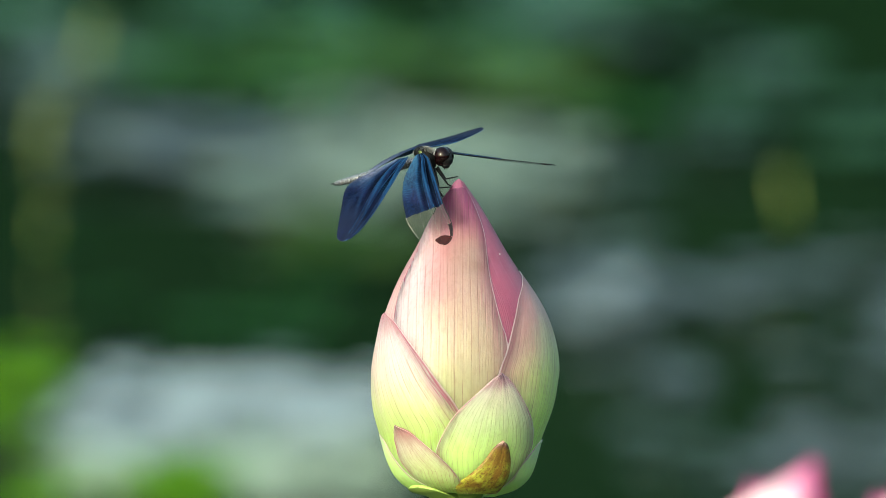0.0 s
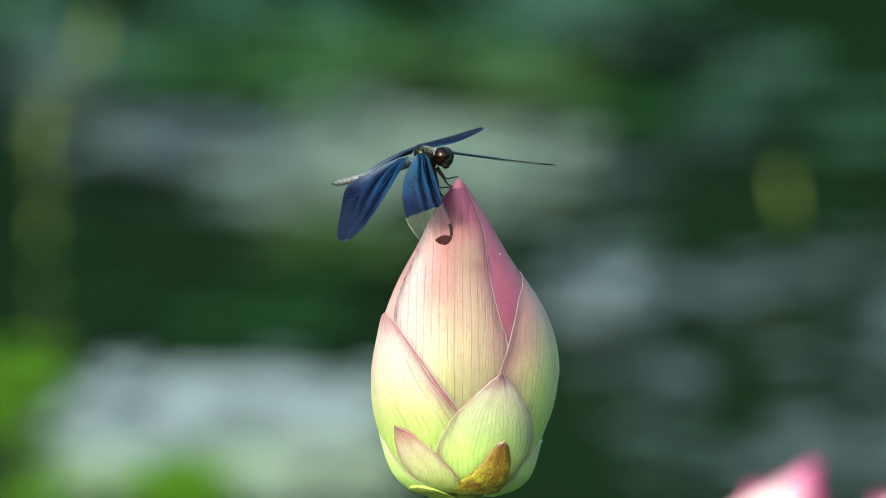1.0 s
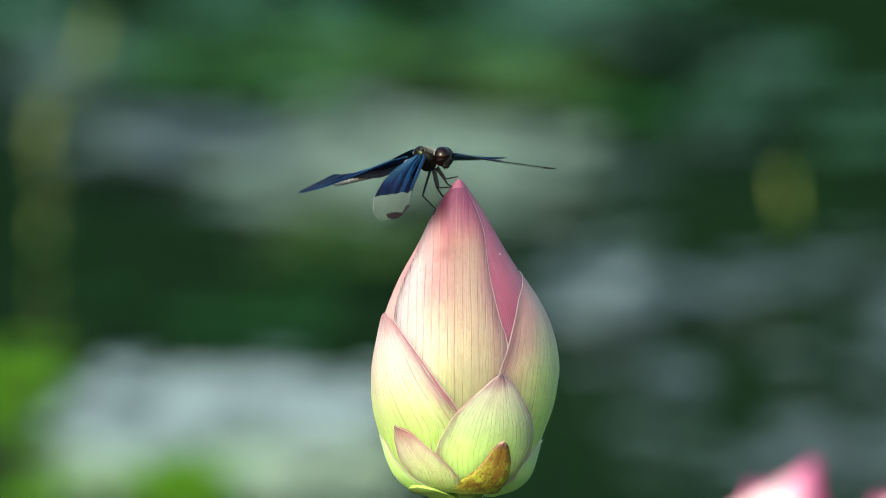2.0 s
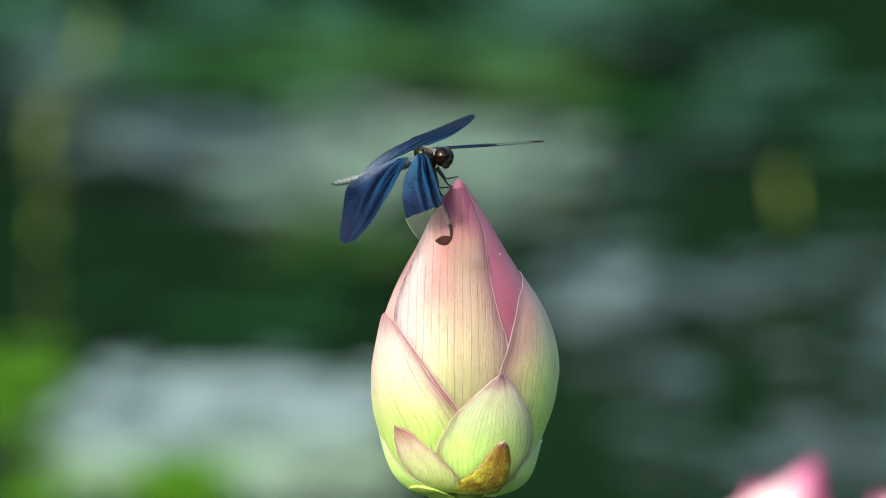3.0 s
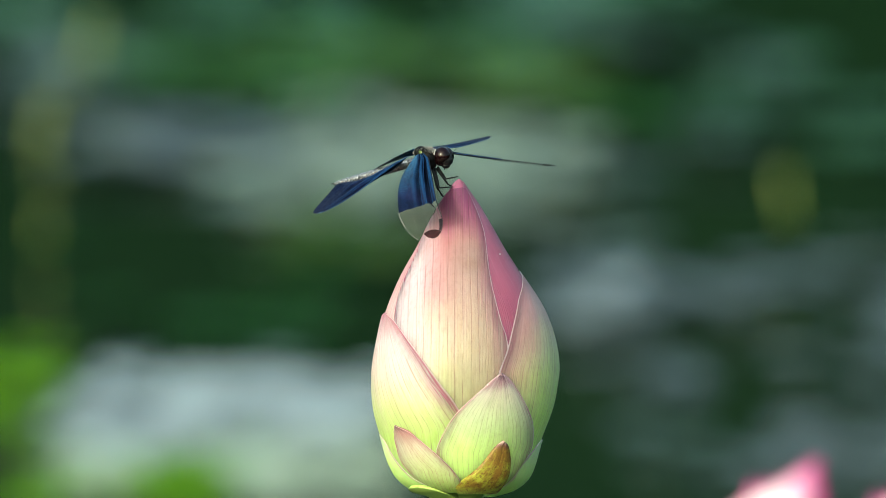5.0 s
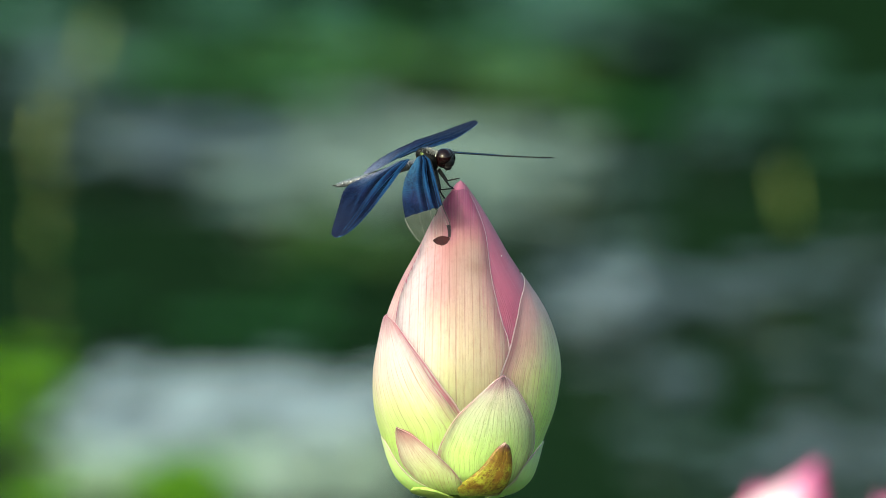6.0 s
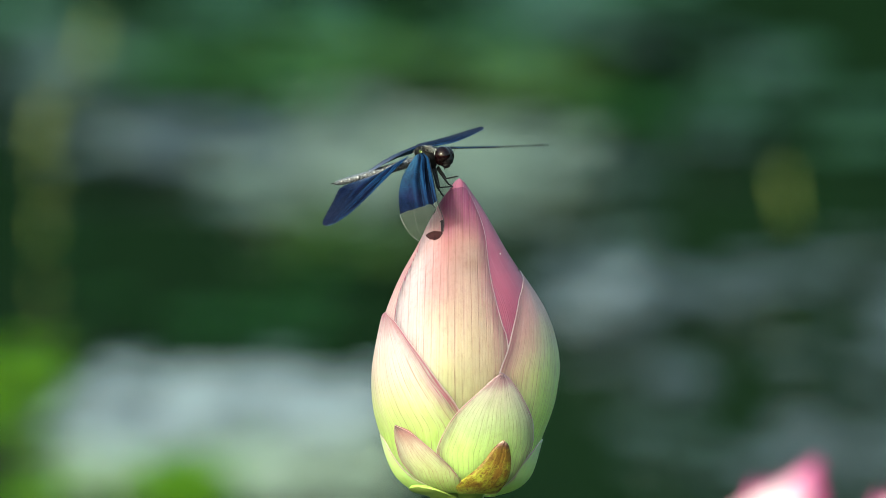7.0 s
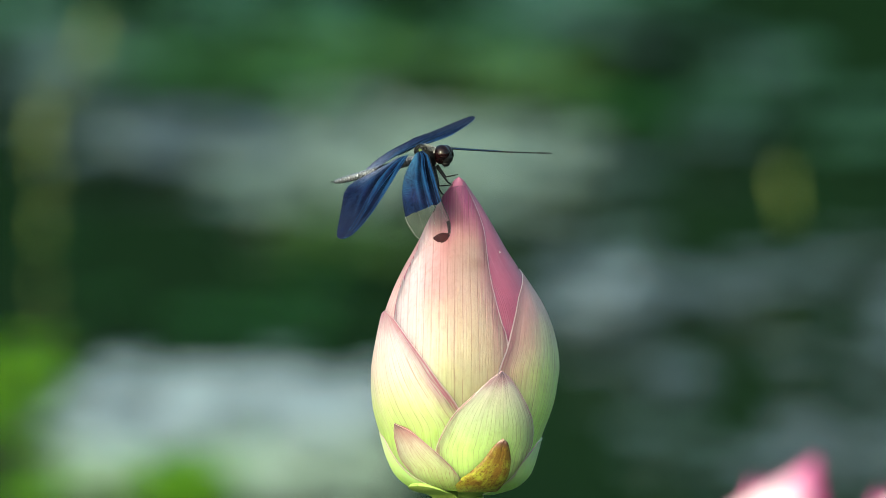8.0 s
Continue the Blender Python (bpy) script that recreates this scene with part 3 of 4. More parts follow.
    wrapped([(-60.0, -46, -46), (-60.3, -60, -36), (-60.8, -68, -28), (-61.6, -72, -22), (-62.8, -70, -14), (-64.0, -60, -8)], 2.6, 1.6, mat_stalk, bud, "sepal", "small yellow-green sepal", thick=0.7, rows=16)
    # a pollen grain and a tiny dark speck stuck to the petals
    for angle, z, size, mat in ((54, -1.3, 0.20, mat_white), (79, -5.3, 0.3, mat_body)):
        bm = bmesh.new()
        r = bud_radius(z) + 0.1
        ball(bm, Vector((bud_middle(z) + r * math.sin(radians(angle)), -r * math.cos(radians(angle)), z)) * MM, (size * MM,) * 3, None, 10, 8)
        part("speck", bm, mat, bud)
    # receptacle base and stalk down into the pond
    bm = bmesh.new()
    zs = (-63.2, -62.4, -61.8, -61.2, -60.4, -57, -52)
    tube(bm, [Vector((4.7, 0, z)) * MM for z in zs], [r * MM for r in (5.2, 5.6, 6.2, 7.2, 9.0, 13.0, 16.0)], 32)
    part("receptacle", bm, mat_stalk, bud)
    bm = bmesh.new()
    top, foot = Vector((5.1 * MM, 0, -0.0612)), SUBJ.inverted() @ Vector((0.03, 0.06, -0.35))
    pts = []
    for i in range(25):
        s = i / 24
        p = top.lerp(foot, s)
        p.x += 0.018 * math.sin(s * math.pi)
        pts.append(p)
    tube(bm, pts, [0.0051 + 0.0008 * i / 24 for i in range(25)], 20)
    part("stalk", bm, mat_stalk, bud, "slender green stalk")
    return bud


lotus_bud()

# ---- dragonfly ----
HEART = Vector((-4.6, 0, 23.0)) * MM     # middle of the thorax, in the bud's space
YAW = radians(38)
FWD = Vector((math.cos(YAW), -math.sin(YAW), 0))
SIDE = Vector((math.sin(YAW), math.cos(YAW), 0))     # to its far side
UP = Vector((0, 0, 1))
BODY = Matrix((FWD, SIDE, UP)).transposed()


def spot(px, py, depth=0.0):
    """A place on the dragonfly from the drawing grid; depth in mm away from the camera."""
    return Vector(((px - 784) / 7, depth, (441 - py) / 7)) * MM - HEART


LEAD_FORE = spline((0, 0.08, 0.3, 0.6, 0.8, 0.92, 0.98, 1.0), (0.045, 0.072, 0.068, 0.058, 0.068, 0.048, 0.012, -0.035))
TRAIL_FORE = spline((0, 0.08, 0.2, 0.4, 0.6, 0.8, 0.92, 0.98, 1.0), (-0.012, -0.075, -0.15, -0.205, -0.222, -0.195, -0.15, -0.105, -0.055))
LEAD_HIND = spline((0, 0.1, 0.35, 0.6, 0.8, 0.93, 0.985, 1.0), (0.012, 0.03, 0.045, 0.045, 0.035, 0.012, -0.02, -0.045))
TRAIL_HIND = spline((0, 0.035, 0.12, 0.27, 0.48, 0.68, 0.85, 0.95, 0.985, 1.0), (-0.02, -0.21, -0.31, -0.345, -0.285, -0.212, -0.152, -0.112, -0.085, -0.05))


def pleat(q, u):
    """The folds of a wing: strong near the leading edge, shallow and uneven behind."""
    front = max(0.0, 1 - (q / 0.62) ** 2)
    return (0.024 * math.sin(q * 24 + 2.2 * u) * front * (1 - 0.6 * u)
            + 0.010 * noise.noise((q * 5.0, u * 2.2, 4.0)) * (0.3 + q)) * min(1, u * 6) * (1 - 0.85 * min(1, max(0, (u - 0.5) / 0.3)))


def wing_surface(form, u, q):
    """The place on a wing at u along its span and q across its chord."""
    span, lead, trail, side, twist, fold, bend, lobe = form
    y = lead(u) + (trail(u) - lead(u)) * q
    z = fold * pleat(q, u) + (0.02 * (q - q * q) + 0.01 * u * u) * side + bend * u * (1 - u)
    a = side * twist * (min(u, 0.5) - 0.5)
    return Vector((u - lobe * q * max(0.0, 1 - u / 0.35), y * math.cos(a) - z * math.sin(a), y * math.sin(a) + z * math.cos(a))) * span


def wing_panel(form, u0, u1, wob=0.0, q0=0.0, q1=1.0, rows=40, cols=34, lift=0.0):
    """A piece of a pleated wing between two stations along its span; q0, q1: the share of the chord."""
    grid = []
    for i in range(rows + 1):
        line = []
        for j in range(cols + 1):
            q = q0 + (q1 - q0) * j / cols
            jag0 = wob * noise.noise((q * 14, 3.1, 0)) if u0 > 0 else 0.0
            jag1 = wob * noise.noise((q * 14, 3.1 if u1 < 0.7 else 8.2, 0)) if u1 < 1 else 0.0
            u = (u0 + jag0) + (u1 + jag1 - u0 - jag0) * i / rows
            # a finely notched hind margin
            notch = 1 - 0.012 * (i % 3) if q > 0.99 and 0.1 < u < 0.97 else 1.0
            line.append((wing_surface(form, u, q * notch) + Vector((0, 0, lift)), Vector((0, 0, 1)), q, u))
        grid.append(line)
    return sheet(grid, 0.00005)


def wing_spot(form, u0, q0, ru, rq, slant, lift):
    """An oval spot on a wing, round a place along the span and across the chord."""
    grid = []
    for i in range(7):
        line = []
        for j in range(29):
            a, v = 2 * math.pi * j / 28, max(0.02, i / 6) * (1 + 0.05 * math.sin(5 * j))
            u = min(0.997, u0 + v * (ru * math.cos(a) + slant * math.sin(a)))
            q = max(0.005, q0 + v * rq * math.sin(a))
            line.append((wing_surface(form, u, q) + Vector((0, 0, lift)), Vector((0, 0, 1)), j / 28, v))
        grid.append(line)
    return sheet(grid, 0.0002)


def wing_line(form, q, u0, u1, radius, steps=26, q1=None):
    """A vein along a wing, from q to q1 across the chord."""
    pts, rad = [], []
    for i in range(steps + 1):
        u = u0 + (u1 - u0) * i / steps
        pts.append(wing_surface(form, u, q if q1 is None else q + (q1 - q) * i / steps))
        rad.append(radius * (1.15 - 0.75 * u))
    bm = bmesh.new()
    return tube(bm, pts, rad, 6)


def forewing(parent, span, side):
    form = (span, LEAD_FORE, TRAIL_FORE, side, 0.0, 1.0 if side > 0 else 0.3, 0.0, 0.0)
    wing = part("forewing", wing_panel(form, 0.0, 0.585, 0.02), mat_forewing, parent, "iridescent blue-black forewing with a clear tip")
    part("clear_panel", wing_panel(form, 0.585, 1.0, 0.02, rows=24), mat_clear, wing, "transparent veined wing tip")
    part("apical_spot", wing_spot(form, 0.945, 0.33, 0.048, 0.32, -0.014, 0.0001) if side > 0 else wing_spot(form, 0.95, 0.45, 0.046, 0.42, -0.006, 0.0001), mat_spot, wing, "dark brown wing spot")
    part("wing_mark", wing_panel(form, 0.80, 0.93, 0.0, 0.01, 0.10, 8, 5, 0.0001), mat_dark, wing, "narrow dark mark on the leading edge")
    part("leading_vein", wing_line(form, 0.0, 0.0, 0.995, 0.00015), mat_body, wing)
    for q in (0.10, 0.24, 0.36):
        part("vein", wing_line(form, q, 0.02, 0.585, 0.00010), mat_vein, wing)
    # the far wing's tip veins are black, its shade put into their colour
    for q, q1 in ((0.09, 0.09), (0.34, 0.44), (0.62, 0.80), (0.999, 0.999)):
        part("tip_vein", wing_line(form, q, 0.585, 0.97 if q in (0.09, 0.999) else 0.93, 0.00009 if q > 0.9 else 0.00003, q1=q1), mat_clear_vein if side > 0 else mat_dark, wing)
    return wing


def hindwing(parent, span, side):
    trail = (lambda u: min(TRAIL_HIND(u), -0.20 * max(0.0, 1 - u / 0.25))) if side > 0 else (lambda u: min(TRAIL_HIND(u) * (1 + 0.85 * max(0.0, 1 - u / 0.45)), -0.30 * max(0.0, 1 - u / 0.32)))
    # the blade turns about its span from base to tip
    form = (span, LEAD_HIND, trail, side, -1.2 if side > 0 else -0.76, 1.0 if side > 0 else 0.6, 0.0 if side > 0 else 0.075, 0.05 if side > 0 else 0.09)
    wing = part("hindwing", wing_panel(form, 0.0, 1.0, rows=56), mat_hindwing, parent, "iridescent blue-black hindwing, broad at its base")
    part("leading_vein", wing_line(form, 0.0, 0.0, 0.995, 0.00014), mat_vein, wing)
    for q in (0.10, 0.22, 0.36):
        part("vein", wing_line(form, q, 0.02, 0.9, 0.00010), mat_vein, wing)
    return wing


def dragonfly():
    fly = tagged(new("dragonfly"), "blue-black dragonfly with iridescent wings perched on the bud's tip", "dragonfly")
    fly.matrix_basis = SUBJ @ Matrix.Translation(HEART)
    # thorax: a humped block with a lower plate
    bm = bmesh.new()
    ball(bm, spot(753, 281), Vector((2.9, 2.3, 2.5)) * MM, BODY @ Euler((0, radians(14), 0)).to_matrix())
    ball(bm, spot(748, 273), Vector((2.5, 2.0, 1.9)) * MM, BODY @ Euler((0, radians(30), 0)).to_matrix())
    ball(bm, spot(757, 290), Vector((2.4, 1.8, 2.0)) * MM, BODY)
    part("thorax", bm, mat_thorax, fly, "bronze-black hairy thorax")
    bm = bmesh.new()
    ball(bm, spot(751, 272) - SIDE * 1.95 * MM, Vector((0.9, 0.25, 0.8)) * MM, BODY)
    part("shoulder_plate", bm, mat_green_metal, fly, "shiny green shoulder plate")
    rnd = random.Random(7)
    bm = bmesh.new()
    for _ in range(1000):
        a, b = rnd.uniform(-1.1, 1.0), rnd.uniform(-0.95, 1.2)
        n = (BODY @ Vector((math.sin(a), math.cos(a) * math.sin(b), math.cos(a) * math.cos(b))))
        p = spot(753, 279) + BODY @ Vector((3.5 * math.sin(a), 2.5 * math.cos(a) * math.sin(b), 2.6 * math.cos(a) * math.cos(b))) * MM
        q = p + (n + Vector((rnd.uniform(-0.5, 0.3), rnd.uniform(-0.4, 0.4), 0.2))) * rnd.uniform(0.2, 0.5) * MM
        tube(bm, [p - n * 0.2 * MM, q], [0.000022, 0.00001], 3)
    part("hair", bm, mat_hair, fly, "pale fine hair")
    # neck and head
    bm = bmesh.new()
    tube(bm, [spot(766, 283), spot(775, 281)], [0.0011, 0.0010], 12)
    part("neck", bm, mat_body, fly)
    head = spot(784, 278)
    bm = bmesh.new()
    ball(bm, head + FWD * 0.7 * MM - UP * 0.3 * MM, Vector((1.9, 2.3, 2.2)) * MM, BODY)
    ball(bm, head + FWD * 1.7 * MM - UP * 0.9 * MM, Vector((1.0, 1.4, 1.3)) * MM, BODY)
    ball(bm, head + FWD * 0.9 * MM - UP * 2.2 * MM, Vector((1.0, 1.2, 0.8)) * MM, BODY)
    skull = part("head", bm, mat_body, fly, "black head")
    for s in (-1, 1):
        bm = bmesh.new()
        ball(bm, head + SIDE * 0.62 * s * MM + UP * 0.1 * MM + FWD * 0.1 * MM, Vector((2.4, 2.05, 2.5)) * MM, BODY, 32, 20)
        part("eye", bm, mat_eye, skull, "glossy maroon compound eye")
    bm = bmesh.new()
    ring = []
    for i in range(13):
        a = radians(-80 + 11 * i)
        ring.append(head - SIDE * (0.62 + 1.88 * math.cos(a)) * MM - FWD * 1.0 * MM + UP * (0.1 + 2.28 * math.sin(a)) * MM)
    tube(bm, ring, 0.00015, 6)
    part("eye_rim", bm, mat_white, skull, "pale line behind the eye")
    for s in (-1, 1):
        bm = bmesh.new()
        a = head + FWD * 2.3 * MM + SIDE * 0.5 * s * MM + UP * 0.9 * MM
        tube(bm, [a, a + FWD * 0.8 * MM + UP * 0.6 * MM, a + FWD * 1.3 * MM + SIDE * 0.5 * s * MM + UP * 1.4 * MM], [0.00007, 0.00004, 0.00002], 5)
        part("antenna", bm, mat_body, skull)
    bm = bmesh.new()
    a = head - UP * 2.3 * MM + FWD * 0.2 * MM
    tube(bm, [a, a - UP * 0.7 * MM + FWD * 0.3 * MM, a - UP * 1.0 * MM + FWD * 0.05 * MM], [0.00025, 0.00015, 0.00006], 6)
    part("jaw", bm, mat_body, skull)
    # abdomen: tapered rings, joined in a gentle bend
    a, b = spot(741, 284, 0.9), spot(592, 325, 15.0)
    radius = spline((0, 0.08, 0.25, 0.5, 0.75, 0.92, 1.0), (1.0, 1.1, 1.15, 1.1, 0.95, 0.78, 0.45))
    for i in range(10):
        bm = bmesh.new()
        pts, rad = [], []
        for j in range(7):
            s = (i + j / 6) / 10
            p = a.lerp(b, s)
            p.z -= 0.0002 * math.sin(s * math.pi)
            pts.append(p)
            rad.append(radius(s) * (1.0 - 0.045 * (j in (0, 6))) * MM)
        tube(bm, pts, rad, 16)
        part("abdomen_segment", bm, mat_abdomen, fly, "grey glossy ring of the abdomen")
        bm = bmesh.new()
        s, way = (i + 1) / 10, (b - a).normalized()
        p = a.lerp(b, s) - UP * 0.0002 * math.sin(s * math.pi)
        tube(bm, [p - way * 0.00016, p - way * 0.00006, p + way * 0.00006], [radius(s) * k * MM for k in (0.99, 1.02, 0.98)], 16)
        part("joint_ring", bm, mat_joint, fly, "thin dark grey ring between segments")
    for s in (-1, 1):
        bm = bmesh.new()
        tube(bm, [b + SIDE * 0.25 * s * MM, b - FWD * 0.9 * MM + SIDE * 0.35 * s * MM, b - FWD * 1.5 * MM + SIDE * 0.2 * s * MM], [0.00016, 0.00013, 0.00004], 6)
        part("tail_clasper", bm, mat_body, fly)
    # legs: thigh, shin, foot
    for joints in (
            [(769, 298, -1.6), (777, 333, -2.6), (801, 331, -1.3)],
            [(774, 296, 0.8), (789, 317, 0.6), (811, 312.5, 0.4)],
            [(765, 300, -1.9), (775, 334, -3.4), (783, 349, -1.5)],
            [(772, 298, 0.9), (793, 327, 0.2), (802, 331, 0.6)],
            [(761, 303, -1.9), (748, 347, -4.4), (771, 370, -3.0), (763, 389, -1.0)],
            [(766, 301, 1.2), (773, 333, 2.6), (786, 350, 1.2)]):
        bm = bmesh.new()
        pts = [spot(*j) for j in joints]
        fine, rad = [], []
        for i, (p, q) in enumerate(zip(pts, pts[1:])):
            for j in range(5):
                fine.append(p.lerp(q, j / 5))
                rad.append((0.00034, 0.00020, 0.00013)[i] * (1 - 0.25 * j / 5))
        fine.append(pts[-1])
        rad.append(0.00010)
        tube(bm, fine, rad, 8)
        for i in range(1, len(fine) - 1):
            way = (fine[i + 1] - fine[i - 1]).normalized()
            n = way.cross(Vector((0, 1, 0))).normalized() * (1 if i % 2 else -1)
            tube(bm, [fine[i], fine[i] + n * 0.0006 + way * 0.0003], [0.00004, 0.00001], 3)
        part("leg", bm, mat_body, fly, "thin black bristly leg")
    # wings, hinged on the thorax
    hinges = {}
    for key, build, span, side, place in (
            ("near_fore", forewing, 0.0357, 1, (738, 275, -2.3)), ("near_hind", hindwing, 0.0343, 1, (719.4, 279.5, -1.4)),
            ("far_hind", hindwing, 0.0346, -1, (727, 266, 2.0)), ("far_fore", forewing, 0.0359, -1, (745, 264, 1.8))):
        hinges[key] = (build(fly, span, side), spot(*place))
    return fly, hinges


fly, hinges = dragonfly()

# ---- open lotus flower behind ----


def open_petal(length, width, cup, lean, turn, parent, crown):
    grid = []
    for i in range(25):
        v = i / 24
        w = width * (math.sin(math.pi * min(1, v ** 0.75 * 0.985)) ** 1.3) * 0.5 + 0.0005 * (1 - v)
        line = []
        for j in range(15):
            u = j / 14
            s = 2 * u - 1
            x = s * w
            tilt = radians(lean) * (1 - 0.55 * v)
            out = 0.012 + length * (math.sin(tilt) * v) - cup * (s * s) * w
            up = length * v * math.cos(tilt * 0.8)
            line.append((Vector((x, -out, up)), Vector((0, -0.001, 0)), u, v))
        grid.append(line)
    ob = part("petal", sheet(grid, 0.6), mat_flower, parent)
    ob.matrix_basis = crown @ pose(0, 0, 0, 0, 0, turn)
    return ob


def lotus_flower(place, turn):
    fl = tagged(new("lotus_flower"), "half-open lotus flower with pink-tipped white petals on a stalk", "lotus flower")
    crown = pose(0, 0, 0, 0, 23, 0)
    for i in range(5):
        open_petal(0.092 if i == 0 else 0.070, 0.062 if i == 0 else 0.050, 0.35 if i == 0 else 0.55, 25 if i == 0 else 14, 72 * i, fl, crown)
    for i in range(5):
        open_petal(0.056, 0.040, 0.60, 8, 72 * i + 20, fl, crown)
    bm = bmesh.new()
    tube(bm, [crown @ Vector((0, 0, z)) for z in (0.006, 0.020, 0.034, 0.036)], [0.006, 0.012, 0.019, 0.018], 24)
    part("seed_pod", bm, mat_stalk, fl, "yellow-green seed pod")
    bm = bmesh.new()
    tube(bm, [(0.012 * math.sin(i / 5), 0, 0.008 - i * (place.z + 0.3) / 16) for i in range(17)], 0.005, 12)
    part("stalk", bm, mat_stalk, fl)
    bm = bmesh.new()
    tube(bm, [crown @ Vector((0, 0, z)) for z in (-0.004, 0.004, 0.012)], [0.005, 0.010, 0.014], 20)
    part("receptacle", bm, mat_stalk, fl)
    fl.matrix_basis = Matrix.Translation(place) @ pose(0, 0, 0, 0, 0, turn)
    return fl


def beyond(px, py, reach):
    """A place at that distance from the camera along a line of the drawing grid."""
    return EYE + (SUBJ.to_3x3() @ Vector(((px - 784) * PX / REACH, 1, (441 - py) * PX / REACH))) * reach


FLOWER = beyond(1288, 1144, 4.2)
flower = tagged(lotus_flower(FLOWER, 0), group="open lotus flowers")
copy_thing(flower, Matrix.Translation(beyond(1512, 1160, 4.3)))

# ---- lotus leaves on the pond ----


def leaf_shape(place, r, tilt, seed):
    """A round leaf blade with a wavy rim and a dimple, its stalk, and its pose over the pond."""
    rnd = random.Random(seed)
    where = pose(*place, *tilt, 0)
    ph, waves = rnd.uniform(0, 6), rnd.choice((5, 6, 7))
    grid = []
    for i in range(9):
        v = i / 8
        line = []
        for j in range(41):
            a = 2 * math.pi * j / 40
            rr = r * v * (1 + 0.05 * math.sin(3 * a + ph) + 0.03 * math.sin(7 * a + ph * 2))
            h = r * (0.10 * v * v + 0.05 * v ** 3 * math.sin(waves * a + ph))
            line.append((Vector((rr * math.cos(a) + 1e-5 * math.cos(a), rr * math.sin(a) + 1e-5 * math.sin(a), h)), Vector((0, 0, 1)), j / 40, v))
        grid.append(line)
    stem = bmesh.new()
    down = where.to_3x3().inverted() @ Vector((0.02, 0.03, -place.z - 0.3))
    tube(stem, [(0, 0, 0), down * 0.5 + Vector((0.01, 0, 0)), down], [0.004, 0.005, 0.006], 8)
    return sheet(grid, 0.0012), stem, where


def lotus_leaf(place, r, material, label, tilt=(0, 0), seed=0):
    """A leaf on its stalk."""
    leaf = tagged(new("lotus_leaf"), label, "lotus leaf", "lotus leaves on the pond")
    blade, stem, leaf.matrix_basis = leaf_shape(place, r, tilt, seed)
    part("blade", blade, material, leaf)
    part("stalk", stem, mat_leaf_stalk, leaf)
    return leaf


def far_leaves(leaves):
    """The leaves farthest out on the pond, joined."""
    verts, faces, slots, uvs, kinds = [], [], [], [], [mat_leaf_stalk]
    for place, r, material, tilt, seed in leaves:
        if material not in kinds:
            kinds.append(material)
        blade, stem, where = leaf_shape(place, r, tilt, seed)
        for bm, slot in ((blade, kinds.index(material)), (stem, 0)):
            first = len(verts)
            bm.verts.index_update()
            verts.extend(where @ v.co for v in bm.verts)
            layer = bm.loops.layers.uv.active
            for f in bm.faces:
                faces.append([first + v.index for v in f.verts])
                slots.append(slot)
                uvs.extend(loop[layer].uv.to_tuple() if layer else (0.0, 0.0) for loop in f.loops)
            bm.free()
    me = bpy.data.meshes.new("far_lotus_leaves")
    me.from_pydata(verts, [], faces)
    for material in kinds:
        me.materials.append(material)
    me.uv_layers.new(name="UVMap").data.foreach_set("uv", [c for uv in uvs for c in uv])
    me.polygons.foreach_set("material_index", slots)
    me.polygons.foreach_set("use_smooth", [True] * len(faces))
    return tagged(new("far_lotus_leaves", me), "green and grey lotus leaves far out on the pond, some coloured like mirrored sky", "lotus leaves", kind="stuff")


def pond(px, py, height):
    """The place over the water where a line of the drawing grid comes down to that height."""
    way = SUBJ.to_3x3() @ Vector(((px - 784) * PX / REACH, 1, (441 - py) * PX / REACH))
    return EYE + way * ((height - EYE.z) / way.z)


FAR_OUT = 10.2           # leaves beyond this stretch of the pond are joined
far_out = []


def patch(px0, px1, py0, py1, cover, r0, r1, material, label, lean=4.0, z=(0.01, 0.03)):
    """Leaves scattered over a stretch of the pond; cover: the share of the water that they hide, past 1 they overlap."""
    seed = abs(px0) * 31 + abs(py0) * 17 + py1 * 7 + px1
    rnd = random.Random(seed)
    mean = (r0 + r1) / 2
    count = max(1, round(cover * (px1 - px0) * (py1 - py0) / (math.pi * mean * mean * 0.13)))
    for i in range(count):
        place = pond(rnd.uniform(px0, px1), py0 + (py1 - py0) * (i + rnd.random()) / count, rnd.uniform(*z))
        reach = (place - EYE).length
        r, tilt = rnd.uniform(r0, r1) * PX * reach / REACH, (rnd.uniform(-lean, lean), rnd.uniform(-lean, lean))
        if place.y > FAR_OUT:
            far_out.append((place, r, material, tilt, seed * 100 + i))
        else:
            lotus_leaf(place, r, material, label, tilt, seed * 100 + i)


SKY_PALE = "lotus leaf coloured like sky mirrored on the pond"
GREY = "grey-green waxy lotus leaf floating on the pond"
FRESH = "fresh green lotus leaf just over the pond"
OLIVE = "olive-green lotus leaf floating on the pond"
TEAL = "blue-green lotus leaf just over the pond"
DARK = "deep green lotus leaf floating on the pond"
SUNNY = "sunlit lime-green lotus leaf on the pond"
# farthest rows
patch(-60, 190, -20, 110, 1.3, 110, 170, mat_leaf_teal, TEAL, 8)
patch(-40, 190, 10, 120, 0.4, 90, 140, mat_leaf_grey, GREY, 5)
patch(-60, 60, 90, 160, 0.4, 80, 130, mat_leaf_grey, GREY)
patch(-40, 200, 165, 290, 0.45, 70, 110, mat_leaf_grey, GREY)
patch(240, 420, 60, 150, 0.35, 80, 130, mat_leaf_grey, GREY)
patch(180, 600, -40, 80, 0.8, 130, 200, mat_leaf_teal, TEAL, 7)
patch(300, 700, 0, 130, 0.8, 110, 170, mat_leaf, FRESH, 5)
